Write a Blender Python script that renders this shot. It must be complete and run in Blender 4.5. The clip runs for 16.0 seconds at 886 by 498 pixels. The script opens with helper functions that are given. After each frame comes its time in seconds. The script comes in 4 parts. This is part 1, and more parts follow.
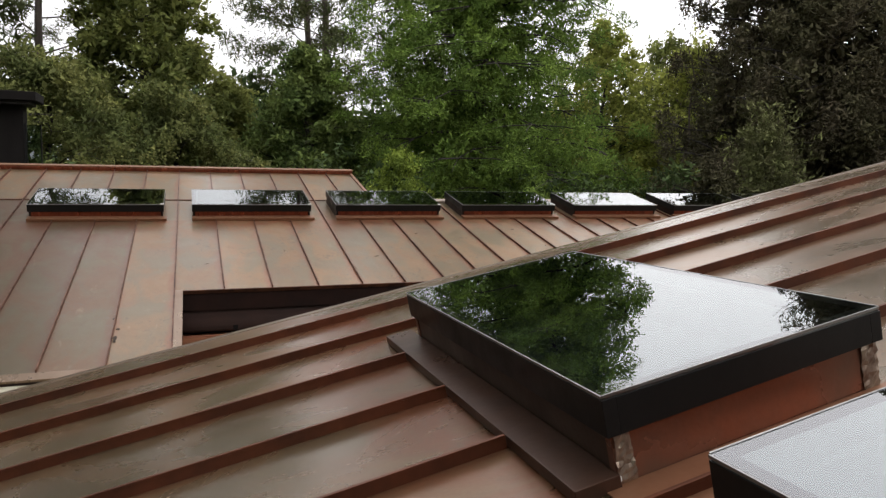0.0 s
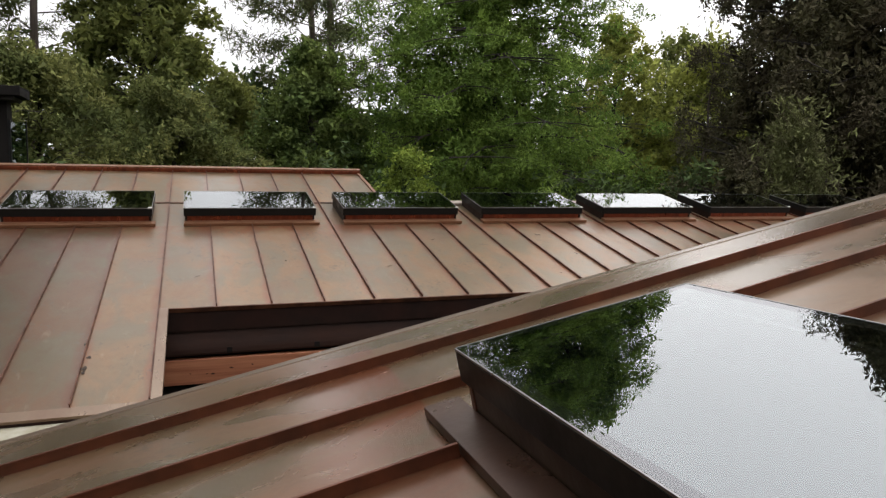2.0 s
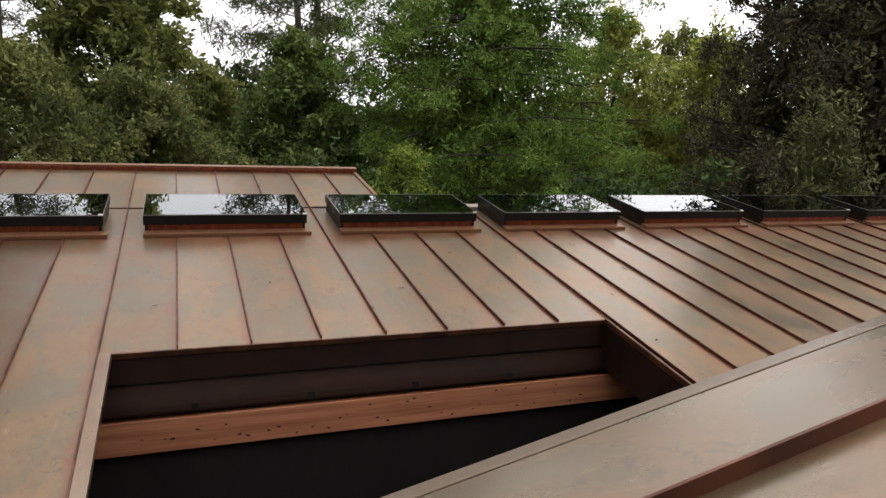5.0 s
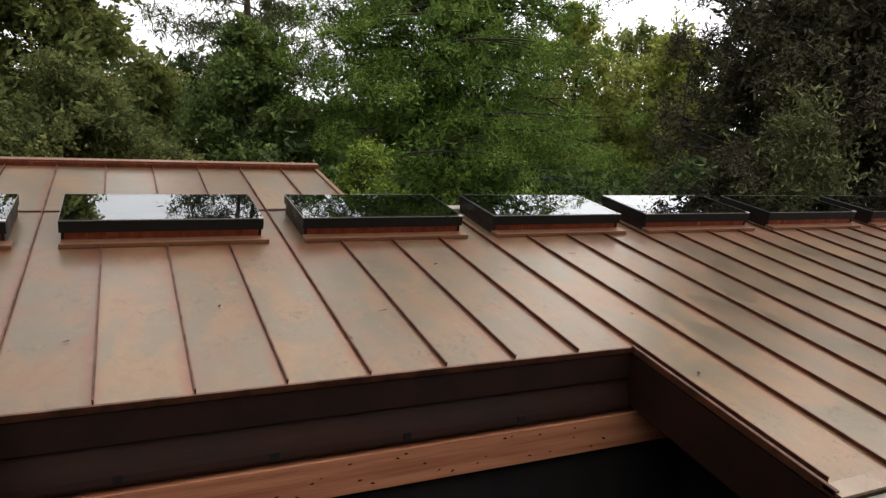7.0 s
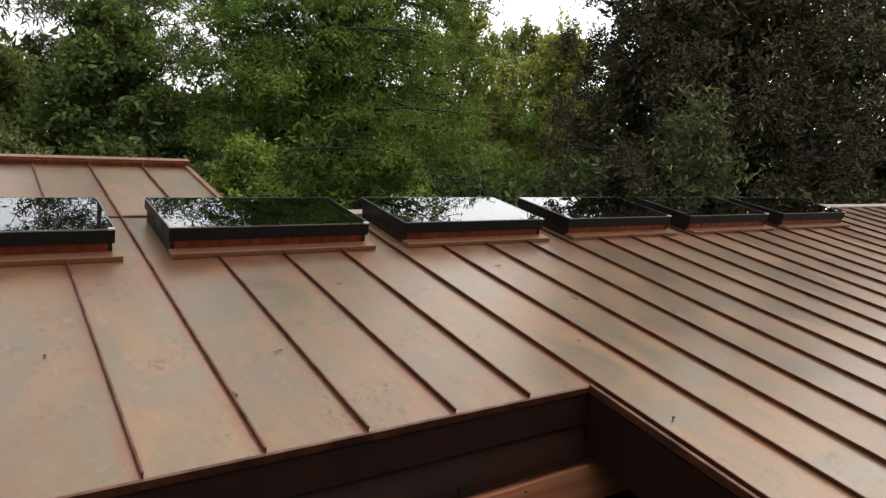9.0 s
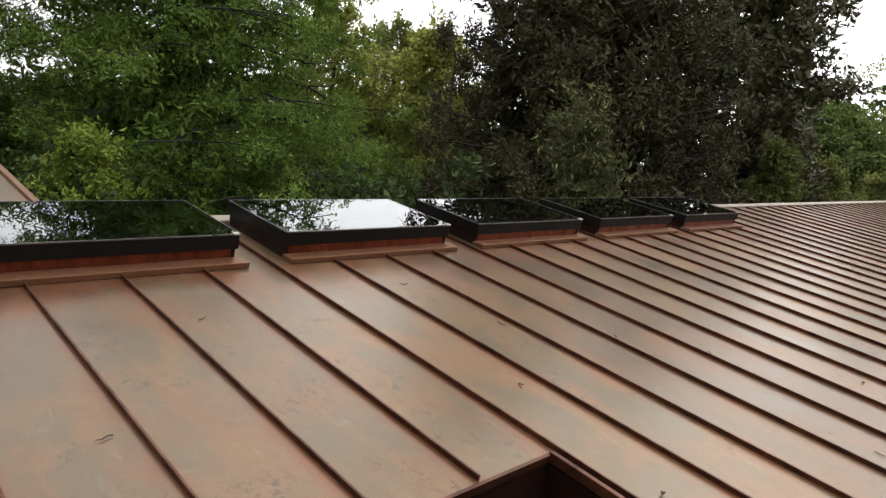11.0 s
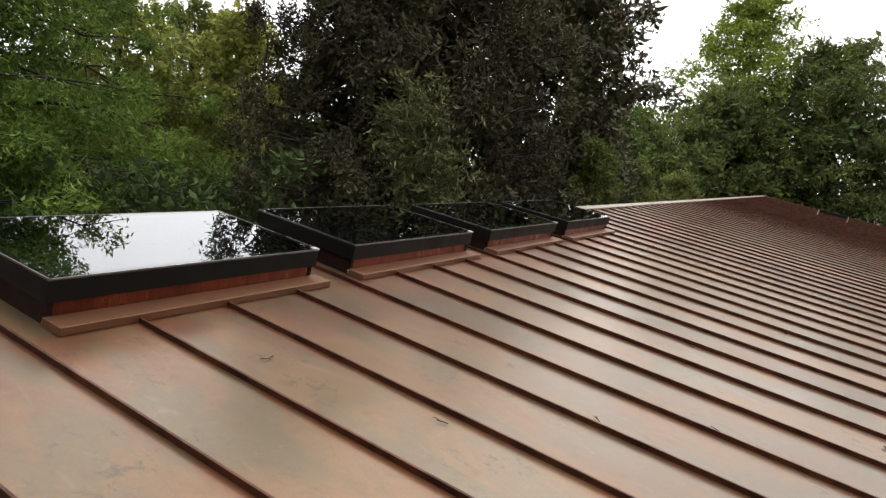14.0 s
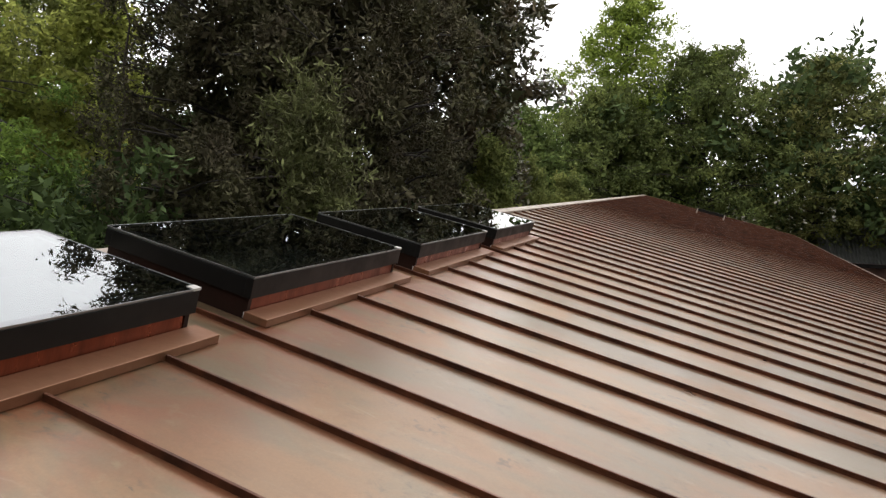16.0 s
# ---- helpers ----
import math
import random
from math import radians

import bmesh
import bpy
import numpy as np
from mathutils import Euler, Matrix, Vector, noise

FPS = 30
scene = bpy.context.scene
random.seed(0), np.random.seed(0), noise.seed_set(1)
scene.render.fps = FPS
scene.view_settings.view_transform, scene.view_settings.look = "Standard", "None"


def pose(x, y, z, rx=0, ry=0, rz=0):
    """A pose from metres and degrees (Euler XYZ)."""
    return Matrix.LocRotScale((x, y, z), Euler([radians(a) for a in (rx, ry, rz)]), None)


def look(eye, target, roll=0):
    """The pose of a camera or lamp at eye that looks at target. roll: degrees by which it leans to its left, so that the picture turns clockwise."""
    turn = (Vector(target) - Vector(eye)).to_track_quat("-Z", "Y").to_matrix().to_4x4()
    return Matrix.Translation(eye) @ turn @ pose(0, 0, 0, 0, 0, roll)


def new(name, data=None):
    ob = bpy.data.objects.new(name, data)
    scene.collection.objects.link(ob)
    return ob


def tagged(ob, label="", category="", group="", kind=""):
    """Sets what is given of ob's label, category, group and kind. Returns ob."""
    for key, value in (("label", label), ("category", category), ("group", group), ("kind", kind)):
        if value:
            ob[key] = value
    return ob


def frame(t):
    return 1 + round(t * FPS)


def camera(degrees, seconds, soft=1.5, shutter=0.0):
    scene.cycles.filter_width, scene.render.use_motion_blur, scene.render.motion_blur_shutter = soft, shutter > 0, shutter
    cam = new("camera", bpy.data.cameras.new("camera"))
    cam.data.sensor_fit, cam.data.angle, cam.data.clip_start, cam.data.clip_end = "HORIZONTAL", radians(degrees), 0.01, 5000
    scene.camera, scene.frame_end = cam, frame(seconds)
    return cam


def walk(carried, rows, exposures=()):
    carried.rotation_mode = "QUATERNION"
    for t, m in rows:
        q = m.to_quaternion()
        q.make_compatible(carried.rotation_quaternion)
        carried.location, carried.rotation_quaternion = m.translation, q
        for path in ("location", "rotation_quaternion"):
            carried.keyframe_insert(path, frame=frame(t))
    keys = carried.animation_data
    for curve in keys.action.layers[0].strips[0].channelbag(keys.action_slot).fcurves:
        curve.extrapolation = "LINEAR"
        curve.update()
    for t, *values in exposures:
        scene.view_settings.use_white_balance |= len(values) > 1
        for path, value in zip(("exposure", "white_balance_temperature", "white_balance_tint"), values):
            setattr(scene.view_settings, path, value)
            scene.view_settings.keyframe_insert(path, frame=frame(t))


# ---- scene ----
cam = camera(64.5, 16.0, soft=1.35)
PATH = [
    (0, (-1.469, -6.261, 5.06), (-0.797, -4.385, 4.884), 0.6),
    (0.5, (-1.436, -6.068, 5.064), (-0.768, -4.191, 4.887), 0.7),
    (1, (-1.406, -5.873, 5.068), (-0.742, -3.994, 4.891), 0.5),
    (1.5, (-1.365, -5.666, 5.07), (-0.705, -3.786, 4.893), 0.4),
    (2, (-1.343, -5.461, 5.077), (-0.683, -3.581, 4.899), 0.5),
    (2.5, (-1.309, -5.25, 5.082), (-0.653, -3.369, 4.904), 0.5),
    (3, (-1.277, -5.046, 5.085), (-0.626, -3.164, 4.907), 0.4),
    (5.5, (-1.147, -3.907, 5.089), (-0.426, -2.049, 4.91), 0.5),
    (6, (-1.117, -3.673, 5.091), (-0.369, -1.827, 4.911), 0.6),
    (6.5, (-1.112, -3.422, 5.089), (-0.332, -1.59, 4.907), 0.5),
    (7, (-1.07, -3.184, 5.091), (-0.247, -1.37, 4.909), 0.5),
    (7.5, (-1.016, -2.963, 5.091), (-0.138, -1.176, 4.909), 0.6),
    (8, (-0.963, -2.747, 5.103), (-0.012, -0.998, 4.92), 0.6),
    (8.5, (-0.896, -2.531, 5.107), (0.133, -0.826, 4.924), 0.6),
    (9, (-0.824, -2.31, 5.113), (0.288, -0.659, 4.929), 0.7),
    (11.5, (-0.3, -1.23, 5.133), (1.166, 0.117, 4.945), 1.0),
    (12, (-0.178, -0.995, 5.145), (1.352, 0.279, 4.954), 1.1),
    (12.5, (-0.032, -0.796, 5.145), (1.55, 0.413, 4.956), 0.9),
    (13, (0.121, -0.603, 5.145), (1.751, 0.54, 4.958), 1.0),
    (13.5, (0.264, -0.391, 5.15), (1.949, 0.67, 4.965), 1.0),
    (14, (0.443, -0.188, 5.157), (2.174, 0.796, 4.973), 0.9),
    (15.5, (1.028, 0.36, 5.177), (2.876, 1.104, 5.001), 0.6),
    (16, (1.233, 0.495, 5.178), (3.105, 1.175, 4.996), 0.9),
]
walk(cam, [(t, look(eye, target, roll)) for t, eye, target, roll in PATH], exposures=((0.0, 0.42), (8.0, 0.39), (13.0, 0.35), (16.0, 0.42)))

# ---- world, sun, exposure ----
world = bpy.data.worlds.new("overcast_sky")
scene.world = world
world.use_nodes = True
wn = world.node_tree.nodes
wl = world.node_tree.links
sky = wn.new("ShaderNodeTexSky")
sky.sky_type = "NISHITA"
sky.sun_disc = False
sky.sun_elevation = radians(40)
sky.sun_rotation = radians(84)
sky.dust_density = 4.0
sky.air_density = 1.0
grey = wn.new("ShaderNodeHueSaturation")
grey.inputs["Saturation"].default_value = 0.18
wl.new(sky.outputs[0], grey.inputs["Color"])
# a closed cloud layer: brighter overhead than at the horizon
way = wn.new("ShaderNodeTexCoord")
up = wn.new("ShaderNodeSeparateXYZ")
wl.new(way.outputs["Generated"], up.inputs[0])
lift = wn.new("ShaderNodeMapRange")
lift.inputs[1].default_value, lift.inputs[2].default_value = 0.0, 1.0
lift.inputs[3].default_value, lift.inputs[4].default_value = 8.9, 14.0
wl.new(up.outputs[2], lift.inputs[0])
tone = wn.new("ShaderNodeVectorMath")
tone.operation = "SCALE"
tone.inputs[0].default_value = (1.0, 0.982, 1.01)
SUN_AZ, SUN_EL = radians(84), radians(40)
toward = (math.sin(SUN_AZ) * math.cos(SUN_EL), math.cos(SUN_AZ) * math.cos(SUN_EL), math.sin(SUN_EL))
near_sun = wn.new("ShaderNodeVectorMath")
near_sun.operation = "DOT_PRODUCT"
near_sun.inputs[1].default_value = toward
wl.new(way.outputs["Generated"], near_sun.inputs[0])
glow = wn.new("ShaderNodeMapRange")
glow.interpolation_type = "SMOOTHSTEP"
glow.inputs[1].default_value, glow.inputs[2].default_value = -0.1, 1.0
glow.inputs[3].default_value, glow.inputs[4].default_value = 0.84, 1.25
wl.new(near_sun.outputs["Value"], glow.inputs[0])
bright = wn.new("ShaderNodeMath")
bright.operation = "MULTIPLY"
wl.new(lift.outputs[0], bright.inputs[0])
wl.new(glow.outputs[0], bright.inputs[1])
wl.new(bright.outputs[0], tone.inputs["Scale"])
cloud = wn.new("ShaderNodeMix")
cloud.data_type = "RGBA"
cloud.inputs[0].default_value = 0.85
wl.new(grey.outputs[0], cloud.inputs[6])
wl.new(tone.outputs[0], cloud.inputs[7])
bg = wn["Background"]
bg.inputs["Strength"].default_value = 0.12
wl.new(cloud.outputs[2], bg.inputs["Color"])
sun_data = bpy.data.lights.new("sun", "SUN")
sun_data.energy = 0.5
sun_data.angle = radians(120)
sun_data.color = (1.0, 0.96, 0.9)
sun = new("sun", sun_data)
sun.matrix_world = look(Vector(toward) * 30, (0, 0, 0))
scene.view_settings.exposure = 0.0


# ---- materials ----
def mat(name, base, rough=0.6, metal=0.0, vary=0.25, scale=6.0, grain=60.0, bump=0.15, tint=None, spec=0.5, stretch=(1, 1, 1), rvary=0.12, per_object=0.0):
    """A surface with variation at two scales: broad stains towards tint, fine grain, and relief."""
    m = bpy.data.materials.new(name)
    m.use_nodes = True
    n, l = m.node_tree.nodes, m.node_tree.links
    p = n["Principled BSDF"]
    co = n.new("ShaderNodeTexCoord")
    mp = n.new("ShaderNodeMapping")
    mp.inputs["Scale"].default_value = stretch
    l.new(co.outputs["Object"], mp.inputs["Vector"])
    info = n.new("ShaderNodeObjectInfo")
    off = n.new("ShaderNodeVectorMath")
    off.operation = "MULTIPLY_ADD"
    off.inputs[1].default_value = (37, 53, 71)
    l.new(info.outputs["Random"], off.inputs[0])
    l.new(mp.outputs[0], off.inputs[2])
    big = n.new("ShaderNodeTexNoise")
    big.inputs["Scale"].default_value = scale
    big.inputs["Detail"].default_value = 6
    big.inputs["Roughness"].default_value = 0.62
    fine = n.new("ShaderNodeTexNoise")
    fine.inputs["Scale"].default_value = grain
    fine.inputs["Detail"].default_value = 3
    for t in (big, fine):
        l.new(off.outputs[0], t.inputs["Vector"])
    ramp = n.new("ShaderNodeMapRange")
    ramp.inputs[1].default_value, ramp.inputs[2].default_value = 0.36, 0.66
    l.new(big.outputs[0], ramp.inputs[0])
    mix = n.new("ShaderNodeMix")
    mix.data_type = "RGBA"
    t2 = tint or tuple(c * (1 - vary) for c in base)
    mix.inputs[6].default_value = (*base, 1)
    mix.inputs[7].default_value = (*t2, 1)
    l.new(ramp.outputs[0], mix.inputs[0])
    hsv = n.new("ShaderNodeHueSaturation")
    val = n.new("ShaderNodeMath")
    val.operation = "MULTIPLY_ADD"
    val.inputs[1].default_value = 0.5 * vary
    l.new(fine.outputs[0], val.inputs[0])
    ob = n.new("ShaderNodeMath")
    ob.operation = "MULTIPLY_ADD"
    ob.inputs[1].default_value = per_object
    ob.inputs[2].default_value = 1 - 0.25 * vary - per_object / 2
    l.new(info.outputs["Random"], ob.inputs[0])
    l.new(ob.outputs[0], val.inputs[2])
    l.new(val.outputs[0], hsv.inputs["Value"])
    l.new(mix.outputs[2], hsv.inputs["Color"])
    l.new(hsv.outputs[0], p.inputs["Base Color"])
    rr = n.new("ShaderNodeMapRange")
    rr.inputs[1].default_value, rr.inputs[2].default_value = 0.3, 0.7
    rr.inputs[3].default_value, rr.inputs[4].default_value = max(0.02, rough - rvary), min(1, rough + rvary)
    l.new(big.outputs[0], rr.inputs[0])
    l.new(rr.outputs[0], p.inputs["Roughness"])
    p.inputs["Metallic"].default_value = metal
    p.inputs["Specular IOR Level"].default_value = spec
    b = n.new("ShaderNodeBump")
    b.inputs["Strength"].default_value = bump
    b.inputs["Distance"].default_value = 0.01
    l.new(fine.outputs[0], b.inputs["Height"])
    l.new(b.outputs[0], p.inputs["Normal"])
    return m


def copper(name, pink, olive, red, wash, pitch=0.405, specked=0.52, polish=0.0):
    """Weathered sheet copper: pinkish brown metal with grey-olive clouds, rust-red rubbing beside the seams, red below
    the skylights for stain and the curbs' reflection (wash: that stretch up the slope), clusters of dark specks, pale
    drips, and faint oil-canning."""
    m = bpy.data.materials.new(name)
    m.use_nodes = True
    n, l = m.node_tree.nodes, m.node_tree.links
    p = n["Principled BSDF"]
    co = n.new("ShaderNodeTexCoord")
    info = n.new("ShaderNodeObjectInfo")
    shift = n.new("ShaderNodeVectorMath")
    shift.operation = "MULTIPLY_ADD"
    shift.inputs[1].default_value = (19, 83, 41)
    l.new(info.outputs["Random"], shift.inputs[0])
    l.new(co.outputs["Object"], shift.inputs[2])

    def cloudy(scale, detail, rough, stretch, lo, hi, top):
        mp = n.new("ShaderNodeMapping")
        mp.inputs["Scale"].default_value = stretch
        l.new(shift.outputs[0], mp.inputs["Vector"])
        t = n.new("ShaderNodeTexNoise")
        t.inputs["Scale"].default_value = scale
        t.inputs["Detail"].default_value = detail
        t.inputs["Roughness"].default_value = rough
        t.inputs["Distortion"].default_value = 0.6
        l.new(mp.outputs[0], t.inputs["Vector"])
        r = n.new("ShaderNodeMapRange")
        r.interpolation_type = "SMOOTHSTEP"
        r.inputs[1].default_value, r.inputs[2].default_value = lo, hi
        r.inputs[3].default_value, r.inputs[4].default_value = 0.0, top
        l.new(t.outputs[0], r.inputs[0])
        return r.outputs[0], t.outputs[0]

    def over(below, colour, mask):
        x = n.new("ShaderNodeMix")
        x.data_type = "RGBA"
        x.inputs[7].default_value = (*colour, 1)
        if isinstance(below, tuple):
            x.inputs[6].default_value = (*below, 1)
        else:
            l.new(below, x.inputs[6])
        l.new(mask, x.inputs[0])
        return x.outputs[2]

    def times(a, b):
        x = n.new("ShaderNodeMath")
        x.operation = "MULTIPLY"
        l.new(a, x.inputs[0])
        l.new(b, x.inputs[1])
        return x.outputs[0]

    clouds, craw = cloudy(3.4, 8, 0.6, (0.9, 0.5, 1), 0.37, 0.61, 1.0)
    warm, wraw = cloudy(2.3, 5, 0.55, (1.2, 0.6, 1), 0.5, 0.72, 0.36)
    c = over(over(pink, olive, clouds), tuple(0.75 * a + 0.25 * b for a, b in zip(red, pink)), warm)
    sep = n.new("ShaderNodeSeparateXYZ")
    l.new(co.outputs["Object"], sep.inputs[0])
    # the rust runs along the upper seam side; the other side keeps a thin line of it
    off = n.new("ShaderNodeMath")
    off.operation = "MULTIPLY_ADD"
    off.inputs[1].default_value, off.inputs[2].default_value = -1.0, -0.03
    l.new(sep.outputs[0], off.inputs[0])
    ab = n.new("ShaderNodeMath")
    ab.operation = "MAXIMUM"
    l.new(sep.outputs[0], ab.inputs[0])
    l.new(off.outputs[0], ab.inputs[1])
    _, jag = cloudy(7.0, 5, 0.6, (1, 0.35, 1), 0.3, 0.7, 1.0)
    ad = n.new("ShaderNodeMath")
    ad.operation = "MULTIPLY_ADD"
    ad.inputs[1].default_value = 0.17
    l.new(jag, ad.inputs[0])
    l.new(ab.outputs[0], ad.inputs[2])
    mr = n.new("ShaderNodeMapRange")
    mr.interpolation_type = "SMOOTHSTEP"
    mr.inputs[1].default_value, mr.inputs[2].default_value = pitch / 2 + 0.012, pitch / 2 + 0.092
    mr.inputs[3].default_value, mr.inputs[4].default_value = 0.0, 0.8
    l.new(ad.outputs[0], mr.inputs[0])
    c = over(c, red, mr.outputs[0])
    # red below the skylights: stain mixed with the curbs' reflection, painted into the colour
    lo = n.new("ShaderNodeMapRange")
    lo.interpolation_type = "SMOOTHSTEP"
    lo.inputs[1].default_value, lo.inputs[2].default_value = wash
    l.new(sep.outputs[1], lo.inputs[0])
    hi = n.new("ShaderNodeMapRange")
    hi.inputs[1].default_value, hi.inputs[2].default_value = wash[1] + 0.01, wash[1] + 0.02
    hi.inputs[3].default_value, hi.inputs[4].default_value = 1.0, 0.0
    l.new(sep.outputs[1], hi.inputs[0])
    patch, _ = cloudy(4.0, 5, 0.6, (1, 0.7, 1), 0.36, 0.6, 0.85)
    c = over(c, red, times(times(lo.outputs[0], hi.outputs[0]), patch))
    specks, _ = cloudy(30.0, 5, 0.7, (1, 0.7, 1), 0.53, 0.62, 0.8)
    where, _ = cloudy(2.6, 3, 0.5, (1, 1, 1), specked, specked + 0.14, 1.0)
    c = over(c, (0.09, 0.068, 0.045), times(specks, where))
    drips, _ = cloudy(11.0, 6, 0.65, (1.3, 0.35, 1), 0.6, 0.76, 0.2)
    c = over(c, (0.36, 0.31, 0.24), drips)
    scuff, _ = cloudy(17.0, 9, 0.75, (1, 0.6, 1), 0.48, 0.7, 0.45)
    c = over(c, tuple(0.66 * a for a in pink), scuff)
    blots, _ = cloudy(13.0, 7, 0.7, (1, 0.8, 1), 0.56, 0.7, 0.4)
    c = over(c, tuple(1.5 * a for a in olive), blots)
    _, fine = cloudy(120.0, 3, 0.6, (1, 1, 1), 0.4, 0.6, 1.0)
    val = n.new("ShaderNodeMath")
    val.operation = "MULTIPLY_ADD"
    val.inputs[1].default_value = 0.3
    l.new(fine, val.inputs[0])
    ob = n.new("ShaderNodeMath")
    ob.operation = "MULTIPLY_ADD"
    ob.inputs[1].default_value, ob.inputs[2].default_value = 0.32, 0.71
    l.new(info.outputs["Random"], ob.inputs[0])
    l.new(ob.outputs[0], val.inputs[2])
    hsv = n.new("ShaderNodeHueSaturation")
    l.new(val.outputs[0], hsv.inputs["Value"])
    l.new(c, hsv.inputs["Color"])
    l.new(hsv.outputs[0], p.inputs["Base Color"])
    rr = n.new("ShaderNodeMapRange")
    rr.inputs[1].default_value, rr.inputs[2].default_value = 0.3, 0.7
    rr.inputs[3].default_value, rr.inputs[4].default_value = 0.46 - polish, 0.3 - polish
    l.new(craw, rr.inputs[0])
    l.new(rr.outputs[0], p.inputs["Roughness"])
    p.inputs["Metallic"].default_value = 0.5
    p.inputs["Coat Weight"].default_value = 0.26
    p.inputs["Coat Roughness"].default_value = 0.2
    p.inputs["Coat IOR"].default_value = 1.5
    p.inputs["Coat Tint"].default_value = (1.0, 0.95, 0.88, 1)
    _, wave = cloudy(1.7, 1, 0.4, (1, 1, 1), 0.4, 0.6, 1.0)
    b = n.new("ShaderNodeBump")
    b.inputs["Strength"].default_value, b.inputs["Distance"].default_value = 0.5, 0.02
    l.new(wave, b.inputs["Height"])
    b2 = n.new("ShaderNodeBump")
    b2.inputs["Strength"].default_value, b2.inputs["Distance"].default_value = 0.05, 0.004
    l.new(fine, b2.inputs["Height"])
    l.new(b.outputs[0], b2.inputs["Normal"])
    l.new(b2.outputs[0], p.inputs["Normal"])
    return m


def leafy(name, base, other, dark=0.55, rough=0.75, trans=0.35, spec=0.12, drift=0.9):
    """Foliage: hue drifts between clumps, every leaf a little different, some light comes through."""
    m = bpy.data.materials.new(name)
    m.use_nodes = True
    n, l = m.node_tree.nodes, m.node_tree.links
    p = n["Principled BSDF"]
    co = n.new("ShaderNodeTexCoord")
    nz = n.new("ShaderNodeTexNoise")
    nz.inputs["Scale"].default_value = drift
    nz.inputs["Detail"].default_value = 3
    l.new(co.outputs["Object"], nz.inputs["Vector"])
    mr = n.new("ShaderNodeMapRange")
    mr.inputs[1].default_value, mr.inputs[2].default_value = 0.38, 0.62
    l.new(nz.outputs[0], mr.inputs[0])
    mx = n.new("ShaderNodeMix")
    mx.data_type = "RGBA"
    mx.inputs[6].default_value = (*base, 1)
    mx.inputs[7].default_value = (*other, 1)
    l.new(mr.outputs[0], mx.inputs[0])
    geo = n.new("ShaderNodeNewGeometry")
    vr = n.new("ShaderNodeMapRange")
    vr.inputs[3].default_value, vr.inputs[4].default_value = dark, 2.0 - dark
    l.new(geo.outputs["Random Per Island"], vr.inputs[0])
    hsv = n.new("ShaderNodeHueSaturation")
    l.new(vr.outputs[0], hsv.inputs["Value"])
    l.new(mx.outputs[2], hsv.inputs["Color"])
    l.new(hsv.outputs[0], p.inputs["Base Color"])
    p.inputs["Roughness"].default_value = rough
    p.inputs["Specular IOR Level"].default_value = spec
    tr = n.new("ShaderNodeBsdfTranslucent")
    l.new(hsv.outputs[0], tr.inputs["Color"])
    ms = n.new("ShaderNodeMixShader")
    ms.inputs[0].default_value = trans
    l.new(p.outputs[0], ms.inputs[1])
    l.new(tr.outputs[0], ms.inputs[2])
    l.new(ms.outputs[0], n["Material Output"].inputs["Surface"])
    return m


COPPER = copper("weathered_copper", (0.208, 0.123, 0.062), (0.138, 0.104, 0.059), (0.19, 0.066, 0.03), (1.35, 2.0), specked=0.5)
# leftmost panels: darker base, more specks, a longer red stretch
COPPER_LEFT = copper("dark_specked_copper", (0.11, 0.06, 0.031), (0.088, 0.068, 0.036), (0.1, 0.038, 0.018), (0.3, 2.0), specked=0.46)
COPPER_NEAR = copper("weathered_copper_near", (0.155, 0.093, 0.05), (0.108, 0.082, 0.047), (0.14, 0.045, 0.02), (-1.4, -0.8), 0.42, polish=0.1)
SEAM_NEAR = mat("seam_copper_near", (0.135, 0.045, 0.022), rough=0.4, metal=0.55, vary=0.35, scale=5, tint=(0.07, 0.026, 0.014), bump=0.05, spec=0.35)
SEAM = mat("seam_copper", (0.13, 0.05, 0.025), rough=0.45, metal=0.45, vary=0.3, scale=8, tint=(0.045, 0.018, 0.01), bump=0.05, spec=0.35)
EDGE = mat("edge_copper", (0.215, 0.155, 0.105), rough=0.3, metal=0.6, vary=0.3, scale=3, tint=(0.17, 0.105, 0.07), bump=0.04, stretch=(1, 0.4, 1))
EDGE_NEAR = mat("dull_edge_copper", (0.15, 0.108, 0.07), rough=0.34, metal=0.5, vary=0.35, scale=3, tint=(0.115, 0.078, 0.05), bump=0.04, stretch=(1, 0.4, 1))
TRIM = mat("trim_copper", (0.23, 0.112, 0.06), rough=0.42, metal=0.5, vary=0.25, scale=3, tint=(0.19, 0.088, 0.045), bump=0.05)
RED = mat("bare_red_copper", (0.28, 0.08, 0.04), rough=0.33, metal=0.75, vary=0.35, scale=5, tint=(0.14, 0.04, 0.022), bump=0.06, stretch=(3, 1, 0.6))
PATINA = mat("patinated_curb_copper", (0.25, 0.09, 0.05), rough=0.3, metal=0.6, vary=0.4, scale=2.5, tint=(0.15, 0.1, 0.072), bump=0.08)
# brown patina, darkened further because this curb face lies in shade
CURB_NEAR = mat("shaded_patina_curb", (0.075, 0.045, 0.03), rough=0.4, metal=0.4, vary=0.35, scale=3, tint=(0.045, 0.028, 0.02), bump=0.06)
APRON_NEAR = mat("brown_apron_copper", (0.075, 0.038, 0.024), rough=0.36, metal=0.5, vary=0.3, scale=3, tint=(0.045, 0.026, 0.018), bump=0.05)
# near-black base: the notch's shade is put into the copper's colour
SHADED_COPPER = mat("shaded_fascia_copper", (0.024, 0.01, 0.007), rough=0.5, metal=0.1, vary=0.4, scale=4, tint=(0.013, 0.006, 0.004), bump=0.05, spec=0.2)
